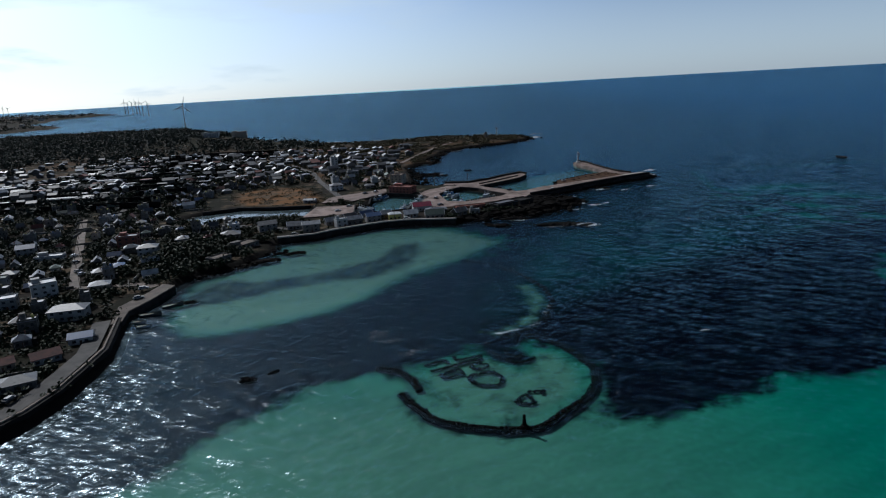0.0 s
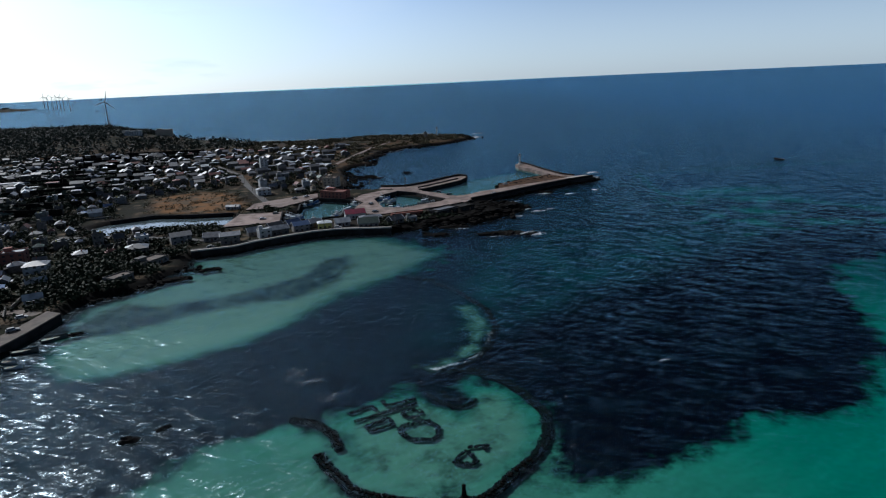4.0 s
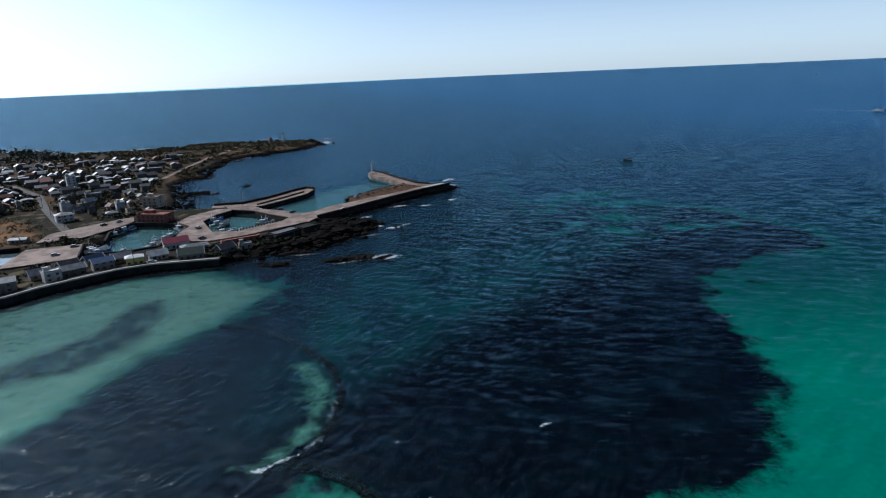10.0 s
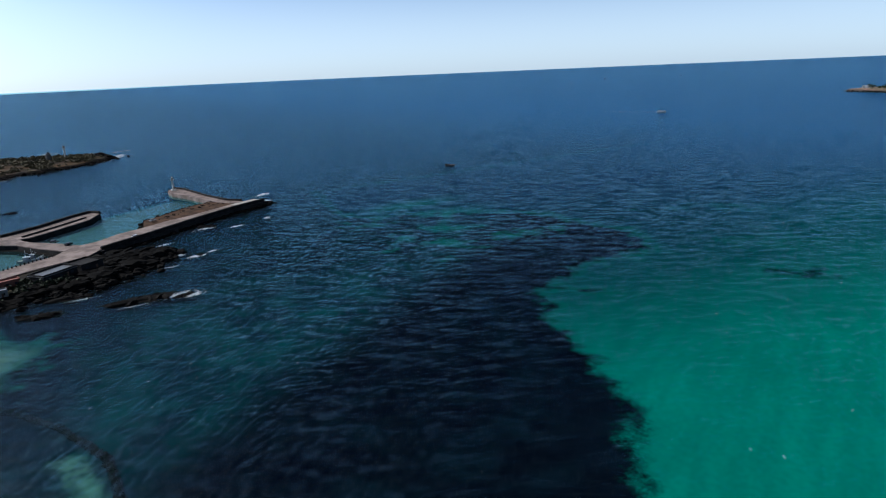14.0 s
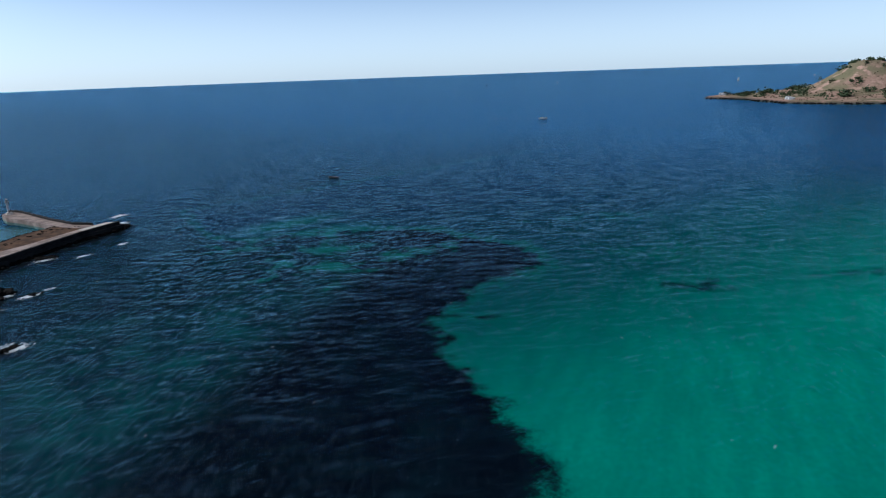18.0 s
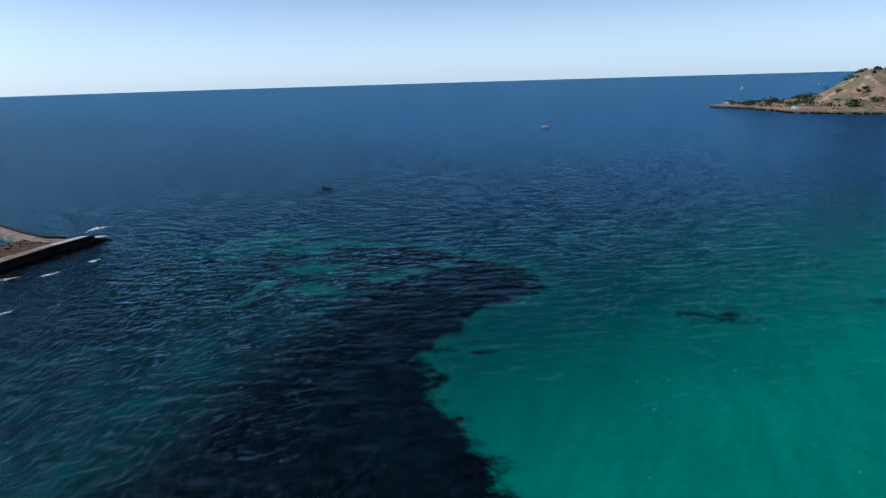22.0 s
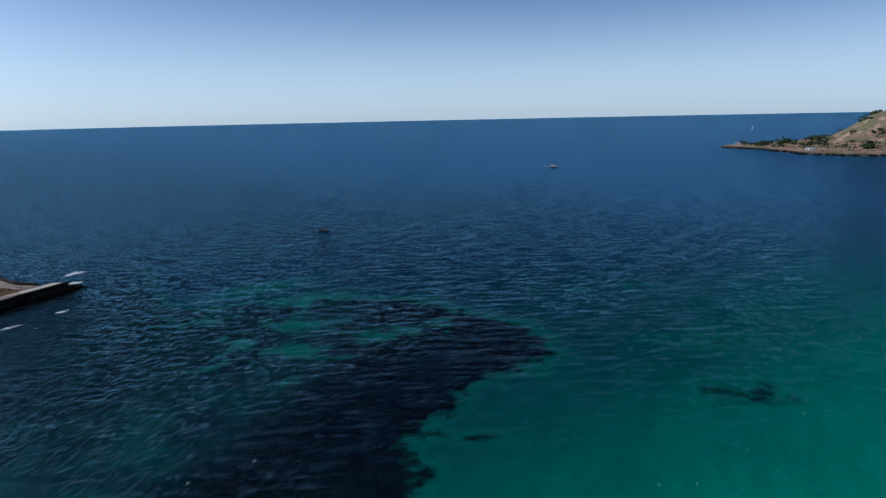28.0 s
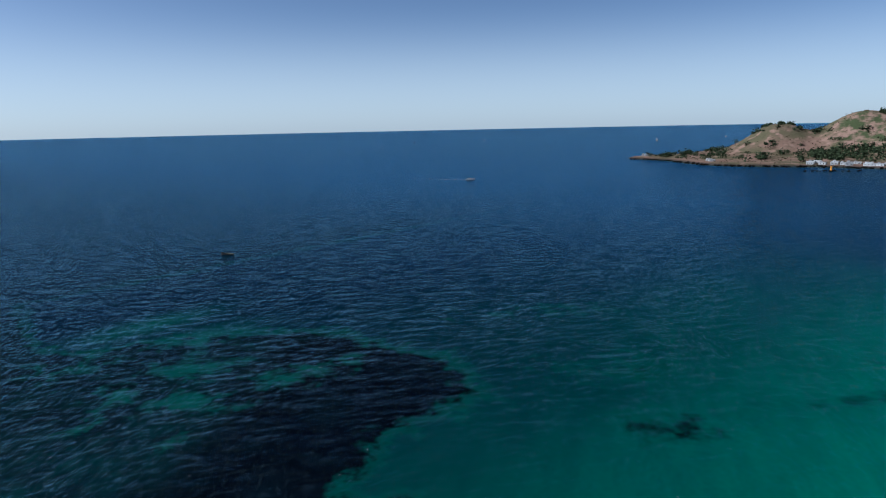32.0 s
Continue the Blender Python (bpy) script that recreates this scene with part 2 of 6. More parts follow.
M = {
    "worn_concrete": surface("worn_tan_concrete", (0.15, 0.12, 0.1), (0.09, 0.075, 0.065), 0.15, 0.9, 0.3, grain=12),
    "worn": surface("weathered_plaster", (0.2, 0.19, 0.18), (0.12, 0.115, 0.11), 0.5, 0.8, 0.2),
    "concrete": surface("harbour_concrete", (0.25, 0.19, 0.165), (0.13, 0.095, 0.08), 0.16, 0.9, 0.4, grain=9),
    # faces turned from the sun get their shade from this near-black colour
    "shade_concrete": surface("weathered_shade_concrete", (0.028, 0.026, 0.025), (0.014, 0.013, 0.013), 0.2, 0.92, 0.4, grain=10, spec=0.08),
    "pale_concrete": surface("pale_concrete", (0.45, 0.4, 0.36), (0.33, 0.3, 0.27), 0.3, 0.9, 0.2),
    "asphalt": surface("worn_asphalt", (0.07, 0.066, 0.062), (0.045, 0.043, 0.042), 0.2, 0.9, 0.2, vary=0),
    "basalt": surface("black_basalt", (0.005, 0.0048, 0.0046), (0.011, 0.01, 0.009), 0.5, 0.95, 0.8, vary=0.3, spec=0.02),
    "white": surface("white_painted_plaster", (0.34, 0.34, 0.335), (0.22, 0.22, 0.218), 0.4, 0.7, 0.1),
    "cream": surface("cream_painted_plaster", (0.33, 0.28, 0.21), (0.25, 0.21, 0.17), 0.4, 0.75, 0.1),
    "stone": surface("basalt_stone_wall", (0.07, 0.066, 0.06), (0.13, 0.12, 0.11), 0.8, 0.9, 0.7),
    "brick": surface("red_brown_brick", (0.2, 0.075, 0.055), (0.14, 0.06, 0.05), 0.7, 0.85, 0.4),
    "grey_roof": surface("grey_roof_sheet", (0.115, 0.127, 0.148), (0.064, 0.072, 0.087), 0.5, 0.55, 0.15, 0.0, 0.5, 0.4),
    "dark_roof": surface("dark_slate_roof", (0.05, 0.05, 0.055), (0.08, 0.078, 0.08), 0.6, 0.48, 0.2, 0.0, 0.4, 0.5),
    "blue_roof": surface("blue_roof_sheet", (0.05, 0.085, 0.17), (0.07, 0.11, 0.2), 0.4, 0.5, 0.2),
    "red_roof": surface("red_tile_roof", (0.15, 0.05, 0.04), (0.1, 0.04, 0.035), 0.6, 0.7, 0.4),
    "pink_roof": surface("crimson_roof_sheet", (0.3, 0.05, 0.085), (0.22, 0.05, 0.075), 0.5, 0.55, 0.2, vary=0.1),
    "white_roof": surface("white_roof_coating", (0.46, 0.47, 0.48), (0.3, 0.31, 0.32), 0.3, 0.55, 0.1),
    "green_roof": surface("green_roof_coating", (0.07, 0.1, 0.085), (0.09, 0.115, 0.1), 0.4, 0.7, 0.1),
    "yellow": surface("yellow_painted_plaster", (0.42, 0.36, 0.1), (0.33, 0.3, 0.12), 0.4, 0.7, 0.1),
    "glass": surface("dark_window_glass", (0.02, 0.024, 0.028), (0.03, 0.034, 0.04), 0.5, 0.12, 0.0, 0.0, 0.2, 0.6),
    "door": surface("brown_wooden_door", (0.1, 0.05, 0.03), (0.07, 0.04, 0.025), 1.0, 0.6, 0.2),
    "steel": surface("pale_grey_painted_steel", (0.62, 0.63, 0.64), (0.55, 0.56, 0.57), 0.3, 0.45, 0.05, 0.0, 0.08),
    "hull_white": surface("white_painted_hull", (0.42, 0.44, 0.46), (0.3, 0.32, 0.34), 0.6, 0.4, 0.05),
    "hull_blue": surface("blue_painted_hull", (0.04, 0.13, 0.3), (0.05, 0.1, 0.22), 0.6, 0.45, 0.05),
    "hull_dark": surface("dark_painted_hull", (0.03, 0.035, 0.04), (0.06, 0.055, 0.05), 0.6, 0.5, 0.05),
    "deck": surface("worn_green_deck", (0.12, 0.2, 0.17), (0.16, 0.17, 0.14), 0.8, 0.7, 0.1),
    "wood": surface("weathered_wood", (0.2, 0.14, 0.09), (0.14, 0.1, 0.07), 1.0, 0.8, 0.3),
    "red": surface("red_paint", (0.45, 0.04, 0.03), (0.36, 0.04, 0.03), 0.5, 0.5, 0.05, vary=0.1),
    "orange": surface("orange_paint", (0.65, 0.25, 0.02), (0.55, 0.22, 0.03), 0.5, 0.5, 0.05, vary=0.1),
    "tyre": surface("black_rubber", (0.015, 0.015, 0.015), (0.025, 0.025, 0.025), 1.0, 0.8, 0.1),
    "foam": surface("sea_foam", (0.62, 0.66, 0.68), (0.35, 0.42, 0.46), 0.8, 0.9, 0.3, vary=0.1),
    "car_paint": surface("silver_car_paint", (0.5, 0.51, 0.52), (0.46, 0.47, 0.48), 0.5, 0.3, 0.0, 0.2, 0.5),
    "car_dark": surface("dark_car_paint", (0.03, 0.032, 0.036), (0.04, 0.04, 0.045), 0.5, 0.3, 0.0, 0.2, 0.3),
    "bark": surface("brown_bark", (0.07, 0.05, 0.035), (0.04, 0.03, 0.022), 1.5, 0.9, 0.6),
    "leaf": leaves("evergreen_leaves", (0.014, 0.021, 0.012), (0.03, 0.037, 0.02)),
    "wood_leaf": leaves("dark_pine_leaves", (0.02, 0.027, 0.023), (0.034, 0.042, 0.032), 0.05),
    "scrub": leaves("dry_scrub_leaves", (0.04, 0.042, 0.022), (0.11, 0.085, 0.05), 0.05),
    "island_leaf": leaves("island_tree_leaves", (0.025, 0.042, 0.024), (0.045, 0.06, 0.03), 0.03),
}


def water_material():
    """Clear water whose surface is leaned by crossing trains of short wind waves."""
    m, nt = blank("clear_sea_water")
    p = position(nt)
    # gusts make some stretches rougher than others
    gust = ease(nt, cloud(nt, stretched(nt, p, (2.2, 1.0, 1.0), 20), 0.018, 3.0, 0.6), 0.3, 0.7, 0.7, 1.25)
    # the weed bed and the sand east of the weirs lie in the lee
    axes = nt.nodes.new("ShaderNodeSeparateXYZ")
    put(nt, axes.inputs[0], p)
    lee = sums(nt, "MULTIPLY", ease(nt, axes.outputs["X"], 22, 75), ease(nt, axes.outputs["Y"], 340, 215))
    gust = sums(nt, "MULTIPLY", gust, sums(nt, "MULTIPLY_ADD", lee, -0.25, 1.15))
    slope = None
    for turn, stretch, scale, detail, gain in ((-38, 4.0, 0.24, 1.0, 0.58), (42, 3.0, 0.66, 1.0, 1.2), (-20, 3.2, 0.74, 1.0, 0.88), (64, 2.2, 1.5, 1.0, 0.6)):
        n = cloud(nt, stretched(nt, p, (stretch, 1.0, 1.0), turn), scale, detail, 0.5)
        lean = vector(nt, "MULTIPLY", (-math.sin(radians(turn)) * gain, math.cos(radians(turn)) * gain, 0.0), sums(nt, "MULTIPLY", sums(nt, "SUBTRACT", n, 0.5), gust))
        slope = lean if slope is None else vector(nt, "ADD", slope, lean)
    n = nt.nodes.new("ShaderNodeTexNoise")
    put(nt, n.inputs["Vector"], p)
    n.inputs["Scale"].default_value, n.inputs["Detail"].default_value = 2.8, 1.0
    slope = vector(nt, "ADD", slope, vector(nt, "MULTIPLY", vector(nt, "SUBTRACT", n.outputs["Color"], (0.5, 0.5, 0.5)), (0.42, 0.42, 0.0)))
    nrm = vector(nt, "NORMALIZE", vector(nt, "ADD", slope, (0.0, 0.0, 1.0)))
    # crests are paled by a diffuse layer that stands in for reflected sky
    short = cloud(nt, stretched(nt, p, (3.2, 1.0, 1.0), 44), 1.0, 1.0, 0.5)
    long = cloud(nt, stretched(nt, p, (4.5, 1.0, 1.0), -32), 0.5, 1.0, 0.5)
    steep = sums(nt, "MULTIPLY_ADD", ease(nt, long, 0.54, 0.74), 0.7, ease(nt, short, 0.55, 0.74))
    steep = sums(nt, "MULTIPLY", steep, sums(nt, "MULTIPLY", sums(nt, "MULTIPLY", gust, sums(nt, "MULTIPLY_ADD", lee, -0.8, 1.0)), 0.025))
    clear = nt.nodes.new("ShaderNodeBsdfTransparent")
    clear.inputs[0].default_value = (0.55, 0.88, 0.88, 1)
    gloss = nt.nodes.new("ShaderNodeBsdfGlossy")
    gloss.inputs["Color"].default_value = (0.41, 0.73, 1.0, 1)
    gloss.inputs["Roughness"].default_value = 0.12
    put(nt, gloss.inputs["Normal"], nrm)
    graze = nt.nodes.new("ShaderNodeLayerWeight")
    graze.inputs["Blend"].default_value = 0.5
    put(nt, graze.inputs["Normal"], nrm)
    fres = sums(nt, "MULTIPLY_ADD", sums(nt, "POWER", graze.outputs["Facing"], 5.0), 0.98, 0.02)
    mixer = nt.nodes.new("ShaderNodeMixShader")
    put(nt, mixer.inputs[0], sums(nt, "MULTIPLY", fres, sums(nt, "MULTIPLY_ADD", fres, 0.5, 0.06)))
    nt.links.new(clear.outputs[0], mixer.inputs[1])
    nt.links.new(gloss.outputs[0], mixer.inputs[2])
    # sky sheen of the crests, painted as a diffuse colour
    crest_sheen = nt.nodes.new("ShaderNodeBsdfDiffuse")
    crest_sheen.inputs["Color"].default_value = (0.34, 0.56, 0.72, 1)
    sheen_mix = nt.nodes.new("ShaderNodeMixShader")
    put(nt, sheen_mix.inputs[0], steep)
    nt.links.new(mixer.outputs[0], sheen_mix.inputs[1])
    nt.links.new(crest_sheen.outputs[0], sheen_mix.inputs[2])
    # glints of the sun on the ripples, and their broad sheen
    top = sheen_mix
    for rough, weight, tone in ((0.2, 0.014, (0.8, 0.93, 1.0, 1)), (0.38, 0.009, (0.65, 0.86, 1.0, 1))):
        glint = nt.nodes.new("ShaderNodeBsdfGlossy")
        glint.inputs["Color"].default_value = tone
        glint.inputs["Roughness"].default_value = rough
        put(nt, glint.inputs["Normal"], nrm)
        over = nt.nodes.new("ShaderNodeMixShader")
        over.inputs[0].default_value = weight
        nt.links.new(top.outputs[0], over.inputs[1])
        nt.links.new(glint.outputs[0], over.inputs[2])
        top = over
    o = nt.nodes.new("ShaderNodeOutputMaterial")
    nt.links.new(top.outputs[0], o.inputs[0])
    return m


def seabed_material():
    """Pale sand, dark weed beds with ragged edges, and blue deep bottom farther out."""
    m, nt = blank("sand_and_weed_seabed")
    p = position(nt)
    edge = attribute(nt, "sand_edge")
    rag = cloud(nt, p, 0.1, 7.0, 0.74)
    fine = cloud(nt, p, 0.6, 4.0, 0.6)
    jitter = sums(nt, "MULTIPLY", sums(nt, "SUBTRACT", rag, 0.5), sums(nt, "MULTIPLY", attribute(nt, "ragged"), 26.0))
    reach = sums(nt, "ADD", edge, jitter)
    sandy = ease(nt, reach, -4.0, 4.0)
    broad = cloud(nt, p, 0.02, 3.0, 0.5)
    shallow = attribute(nt, "shallow")
    sand = blend(nt, shallow, (0.01, 0.158, 0.113), (0.255, 0.225, 0.168))
    sand = blend(nt, 1.0, sand, blend(nt, broad, (0.78, 0.8, 0.8), (1.15, 1.12, 1.12)), "MULTIPLY")
    # faint bars and ripples of the sand, running along the shore
    bars = cloud(nt, stretched(nt, p, (5.0, 1.0, 1.0), 24), 0.16, 4.0, 0.6)
    sand = blend(nt, 1.0, sand, blend(nt, ease(nt, bars, 0.3, 0.7), (0.88, 0.89, 0.9), (1.1, 1.09, 1.08)), "MULTIPLY")
    weed = blend(nt, ease(nt, cloud(nt, p, 0.06, 5.0, 0.65), 0.4, 0.75), (0.001, 0.002, 0.005), (0.002, 0.006, 0.01))
    rubble = blend(nt, ease(nt, cloud(nt, p, 0.05, 6.0, 0.7), 0.35, 0.7), (0.003, 0.013, 0.02), (0.005, 0.04, 0.043))
    weed = blend(nt, attribute(nt, "rubble"), weed, rubble)
    col = blend(nt, sandy, weed, sand)
    deep = blend(nt, broad, (0.001, 0.009, 0.022), (0.0015, 0.013, 0.028))
    # the deep bottom turns bluer to the east, reflected blue sky included in its colour
    axes = nt.nodes.new("ShaderNodeSeparateXYZ")
    put(nt, axes.inputs[0], p)
    deep = blend(nt, ease(nt, axes.outputs["X"], 300, 1000), deep, (0.003, 0.036, 0.1))
    depth, sunk = attribute(nt, "deep"), attribute(nt, "sunk")
    col = blend(nt, sums(nt, "MULTIPLY_ADD", sandy, sums(nt, "SUBTRACT", depth, sums(nt, "MULTIPLY", depth, sunk)), sunk), col, deep)
    mud = blend(nt, broad, (0.11, 0.085, 0.095), (0.16, 0.115, 0.12))
    col = blend(nt, attribute(nt, "harbour"), col, mud)
    col = blend(nt, 1.0, col, blend(nt, fine, (0.8, 0.8, 0.8), (1.18, 1.18, 1.18)), "MULTIPLY")
    return finish(m, nt, col, 0.95, None, 0.0, 0.0)


def ground_material(name, soil, green, dry, field, shore_col, scale):
    m, nt = blank(name)
    p = position(nt)
    big = cloud(nt, p, scale, 5.0, 0.6)
    mid = cloud(nt, p, scale * 5, 4.0, 0.6)
    fine = cloud(nt, p, scale * 30, 3.0, 0.6)
    col = blend(nt, ease(nt, big, 0.38, 0.6), soil, green)
    col = blend(nt, ease(nt, mid, 0.52, 0.66), col, dry)
    worn = blend(nt, ease(nt, mid, 0.4, 0.62), field, dry)
    col = blend(nt, attribute(nt, "field"), col, worn)
    col = blend(nt, attribute(nt, "shore"), col, shore_col)
    col = blend(nt, 1.0, col, blend(nt, fine, (0.6, 0.6, 0.6), (1.35, 1.35, 1.35)), "MULTIPLY")
    return finish(m, nt, col, 0.95, bumped(nt, mid, 0.6, 1.0), 0.0, 0.02)


def calm_material():
    """Sheltered water: nearly a mirror at a low angle, with faint ripples."""
    m, nt = blank("sheltered_pond_water")
    p = position(nt)
    n = nt.nodes.new("ShaderNodeTexNoise")
    put(nt, n.inputs["Vector"], stretched(nt, p, (2.5, 1.0, 1.0), 30))
    n.inputs["Scale"].default_value, n.inputs["Detail"].default_value = 0.8, 2.0
    slope = vector(nt, "MULTIPLY", vector(nt, "SUBTRACT", n.outputs["Color"], (0.5, 0.5, 0.5)), (0.12, 0.12, 0.0))
    nrm = vector(nt, "NORMALIZE", vector(nt, "ADD", slope, (0.0, 0.0, 1.0)))
    s = nt.nodes.new("ShaderNodeBsdfPrincipled")
    put(nt, s.inputs["Base Color"], blend(nt, cloud(nt, p, 0.05), (0.05, 0.075, 0.085), (0.075, 0.095, 0.1)))
    s.inputs["Roughness"].default_value, s.inputs["IOR"].default_value = 0.08, 1.33
    put(nt, s.inputs["Normal"], nrm)
    o = nt.nodes.new("ShaderNodeOutputMaterial")
    nt.links.new(s.outputs[0], o.inputs[0])
    return m


M["water"] = water_material()
M["calm"] = calm_material()
M["earth"] = surface("bare_brown_earth", (0.085, 0.05, 0.032), (0.045, 0.03, 0.022), 0.25, 0.95, 0.5, vary=0, spec=0.02)
M["seabed"] = seabed_material()
M["ground"] = ground_material("village_ground", (0.022, 0.019, 0.016), (0.013, 0.015, 0.009), (0.085, 0.065, 0.045), (0.16, 0.085, 0.04), (0.008, 0.0075, 0.007), 0.02)
M["island_ground"] = ground_material("island_slopes", (0.2, 0.128, 0.1), (0.1, 0.092, 0.055), (0.26, 0.17, 0.135), (0.055, 0.07, 0.034), (0.05, 0.044, 0.04), 0.008)

# ---- tools ----
def part(name, bm, material, parent=None, label=""):
    """One mesh object under a thing or a part."""
    me = bpy.data.meshes.new(name)
    if isinstance(bm, bmesh.types.BMesh):
        bmesh.ops.recalc_face_normals(bm, faces=bm.faces)
        bm.to_mesh(me)
        bm.free()
    else:
        me.from_pydata(bm[0], [], bm[1])
    me.materials.append(material)
    ob = new(name, me)
    if parent is not None:
        ob.parent = parent
    return tagged(ob, label)


def base(name, label, category, group=""):
    """An empty at the foot of a thing, which carries its parts."""
    return tagged(new(name), label, category, group)


def box(bm, x, y, z, sx, sy, sz, turn=0.0, taper=1.0):
    """A block with its foot at (x, y, z); taper narrows its top."""
    c, s = math.cos(turn), math.sin(turn)
    vs = []
    for k, f in ((0, 1.0), (1, taper)):
        for a, b in ((-1, -1), (1, -1), (1, 1), (-1, 1)):
            u, v = a * sx / 2 * f, b * sy / 2 * f
            vs.append(bm.verts.new((x + u * c - v * s, y + u * s + v * c, z + k * sz)))
    for f in ((3, 2, 1, 0), (4, 5, 6, 7), (0, 1, 5, 4), (1, 2, 6, 5), (2, 3, 7, 6), (3, 0, 4, 7)):
        bm.faces.new([vs[i] for i in f])
    return bm


def tube(bm, rings, n=12):
    """A closed lathe: rings are (x, y, z, radius)."""
    loops = []
    for x, y, z, r in rings:
        loops.append([bm.verts.new((x + r * math.cos(2 * math.pi * i / n), y + r * math.sin(2 * math.pi * i / n), z)) for i in range(n)])
    for a, b in zip(loops, loops[1:]):
        for i in range(n):
            bm.faces.new((a[i], a[(i + 1) % n], b[(i + 1) % n], b[i]))
    bm.faces.new(loops[0][::-1])
    bm.faces.new(loops[-1])
    return bm


def rod(bm, a, b, r, n=6):
    a, b = Vector(a), Vector(b)
    q = (b - a).to_track_quat("Z", "Y")
    ends = [[bm.verts.new(p + q @ Vector((r * math.cos(2 * math.pi * i / n), r * math.sin(2 * math.pi * i / n), 0))) for i in range(n)] for p in (a, b)]
    for i in range(n):
        bm.faces.new((ends[0][i], ends[0][(i + 1) % n], ends[1][(i + 1) % n], ends[1][i]))
    bm.faces.new(ends[0][::-1])
    bm.faces.new(ends[1])
    return bm


def slab(bm, outline, z0, z1, floor=True):
    """An upright prism on an outline in plan."""
    lo = [bm.verts.new((x, y, z0)) for x, y in outline]
    hi = [bm.verts.new((x, y, z1)) for x, y in outline]
    n = len(outline)
    for i in range(n):
        bm.faces.new((lo[i], lo[(i + 1) % n], hi[(i + 1) % n], hi[i]))
    bm.faces.new(hi)
    if floor:
        bm.faces.new(lo[::-1])
    bmesh.ops.triangulate(bm, faces=[f for f in bm.faces if len(f.verts) > 4])
    return bm


def offset_line(line, d):
    """A polyline moved sideways by d (to its left)."""
    out = []
    for i, p in enumerate(line):
        a, b = Vector(line[max(i - 1, 0)]), Vector(line[min(i + 1, len(line) - 1)])
        t = (b - a).normalized()
        out.append((p[0] - t.y * d, p[1] + t.x * d))
    return out


def ribbon(line, width, z0, z1, bm=None):
    """A wall or kerb along a polyline."""
    bm = bm or bmesh.new()
    left, right = offset_line(line, width / 2), offset_line(line, -width / 2)
    for i in range(len(line) - 1):
        vs = [bm.verts.new((*p, z)) for z in (z0, z1) for p in (left[i], left[i + 1], right[i + 1], right[i])]
        for f in ((0, 1, 2, 3), (7, 6, 5, 4), (0, 4, 5, 1), (2, 6, 7, 3), (3, 7, 4, 0), (1, 5, 6, 2)):
            bm.faces.new([vs[k] for k in f])
    return bm


def edge_distance(px, py, outline):
    """Distance of many points to a closed outline, positive inside it."""
    px, py = np.asarray(px, float), np.asarray(py, float)
    best, inside = np.full(px.shape, 1e18), np.zeros(px.shape, bool)
    for (ax, ay), (bx, by) in zip(outline, outline[1:] + outline[:1]):
        ex, ey = bx - ax, by - ay
        k = np.clip(((px - ax) * ex + (py - ay) * ey) / (ex * ex + ey * ey + 1e-9), 0, 1)
        best = np.minimum(best, (px - ax - k * ex) ** 2 + (py - ay - k * ey) ** 2)
        if ay != by:
            inside ^= ((ay > py) != (by > py)) & (px < ex * (py - ay) / (by - ay) + ax)
    return np.where(inside, 1, -1) * np.sqrt(best)


def line_distance(px, py, line):
    px, py = np.asarray(px, float), np.asarray(py, float)
    best = np.full(px.shape, 1e18)
    for (ax, ay), (bx, by) in zip(line, line[1:]):
        ex, ey = bx - ax, by - ay
        k = np.clip(((px - ax) * ex + (py - ay) * ey) / (ex * ex + ey * ey + 1e-9), 0, 1)
        best = np.minimum(best, (px - ax - k * ex) ** 2 + (py - ay - k * ey) ** 2)
    return np.sqrt(best)


def step(v, lo, hi):
    k = np.clip((np.asarray(v, float) - lo) / (hi - lo), 0, 1)
    return k * k * (3 - 2 * k)


def rough_field(px, py, size, seed=0.0):
    return np.array([noise.fractal(Vector((x / size, y / size, seed)), 1.0, 2.0, 4) for x, y in zip(px.ravel(), py.ravel())]).reshape(px.shape)


def sheet(name, xs, ys, zfun, material, attrs=None, keep=None, label="", kind="structure"):
    """A ground sheet over a grid of lines, with its own fields."""
    gx, gy = np.meshgrid(xs, ys)
    gz = zfun(gx, gy)
    nx, ny = len(xs), len(ys)
    idx = np.arange(nx * ny).reshape(ny, nx)
    quads = np.stack([idx[:-1, :-1], idx[:-1, 1:], idx[1:, 1:], idx[1:, :-1]], -1).reshape(-1, 4)
    if keep is not None:
        k = keep(gx, gy).ravel()
        quads = quads[k[quads].any(1)]
    me = bpy.data.meshes.new(name)
    me.from_pydata(np.stack([gx.ravel(), gy.ravel(), gz.ravel()], 1).tolist(), [], quads.tolist())
    for key, fun in (attrs or {}).items():
        me.attributes.new(key, "FLOAT", "POINT").data.foreach_set("value", np.asarray(fun(gx, gy), np.float32).ravel())
    me.polygons.foreach_set("use_smooth", [True] * len(me.polygons))
    me.materials.append(material)
    return tagged(new(name, me), label, "", "", kind)


def tufts(centres, sizes, rng, flat=0.75):
    """Small leaf cards, each turned its own way, as vertices and faces."""
    n = len(centres)
    a = rng.normal(size=(n, 3))
    a /= np.linalg.norm(a, axis=1, keepdims=True)
    b = np.cross(a, rng.normal(size=(n, 3)))
    b /= np.linalg.norm(b, axis=1, keepdims=True)
    a[:, 2] *= flat
    s = np.asarray(sizes)[:, None] / 2
    c = np.asarray(centres)
    v = np.stack([c - a * s - b * s * 0.6, c + a * s - b * s, c + a * s * 0.8 + b * s, c - a * s + b * s * 0.7], 1).reshape(-1, 3)
    return v.tolist(), np.arange(4 * n).reshape(n, 4).tolist()


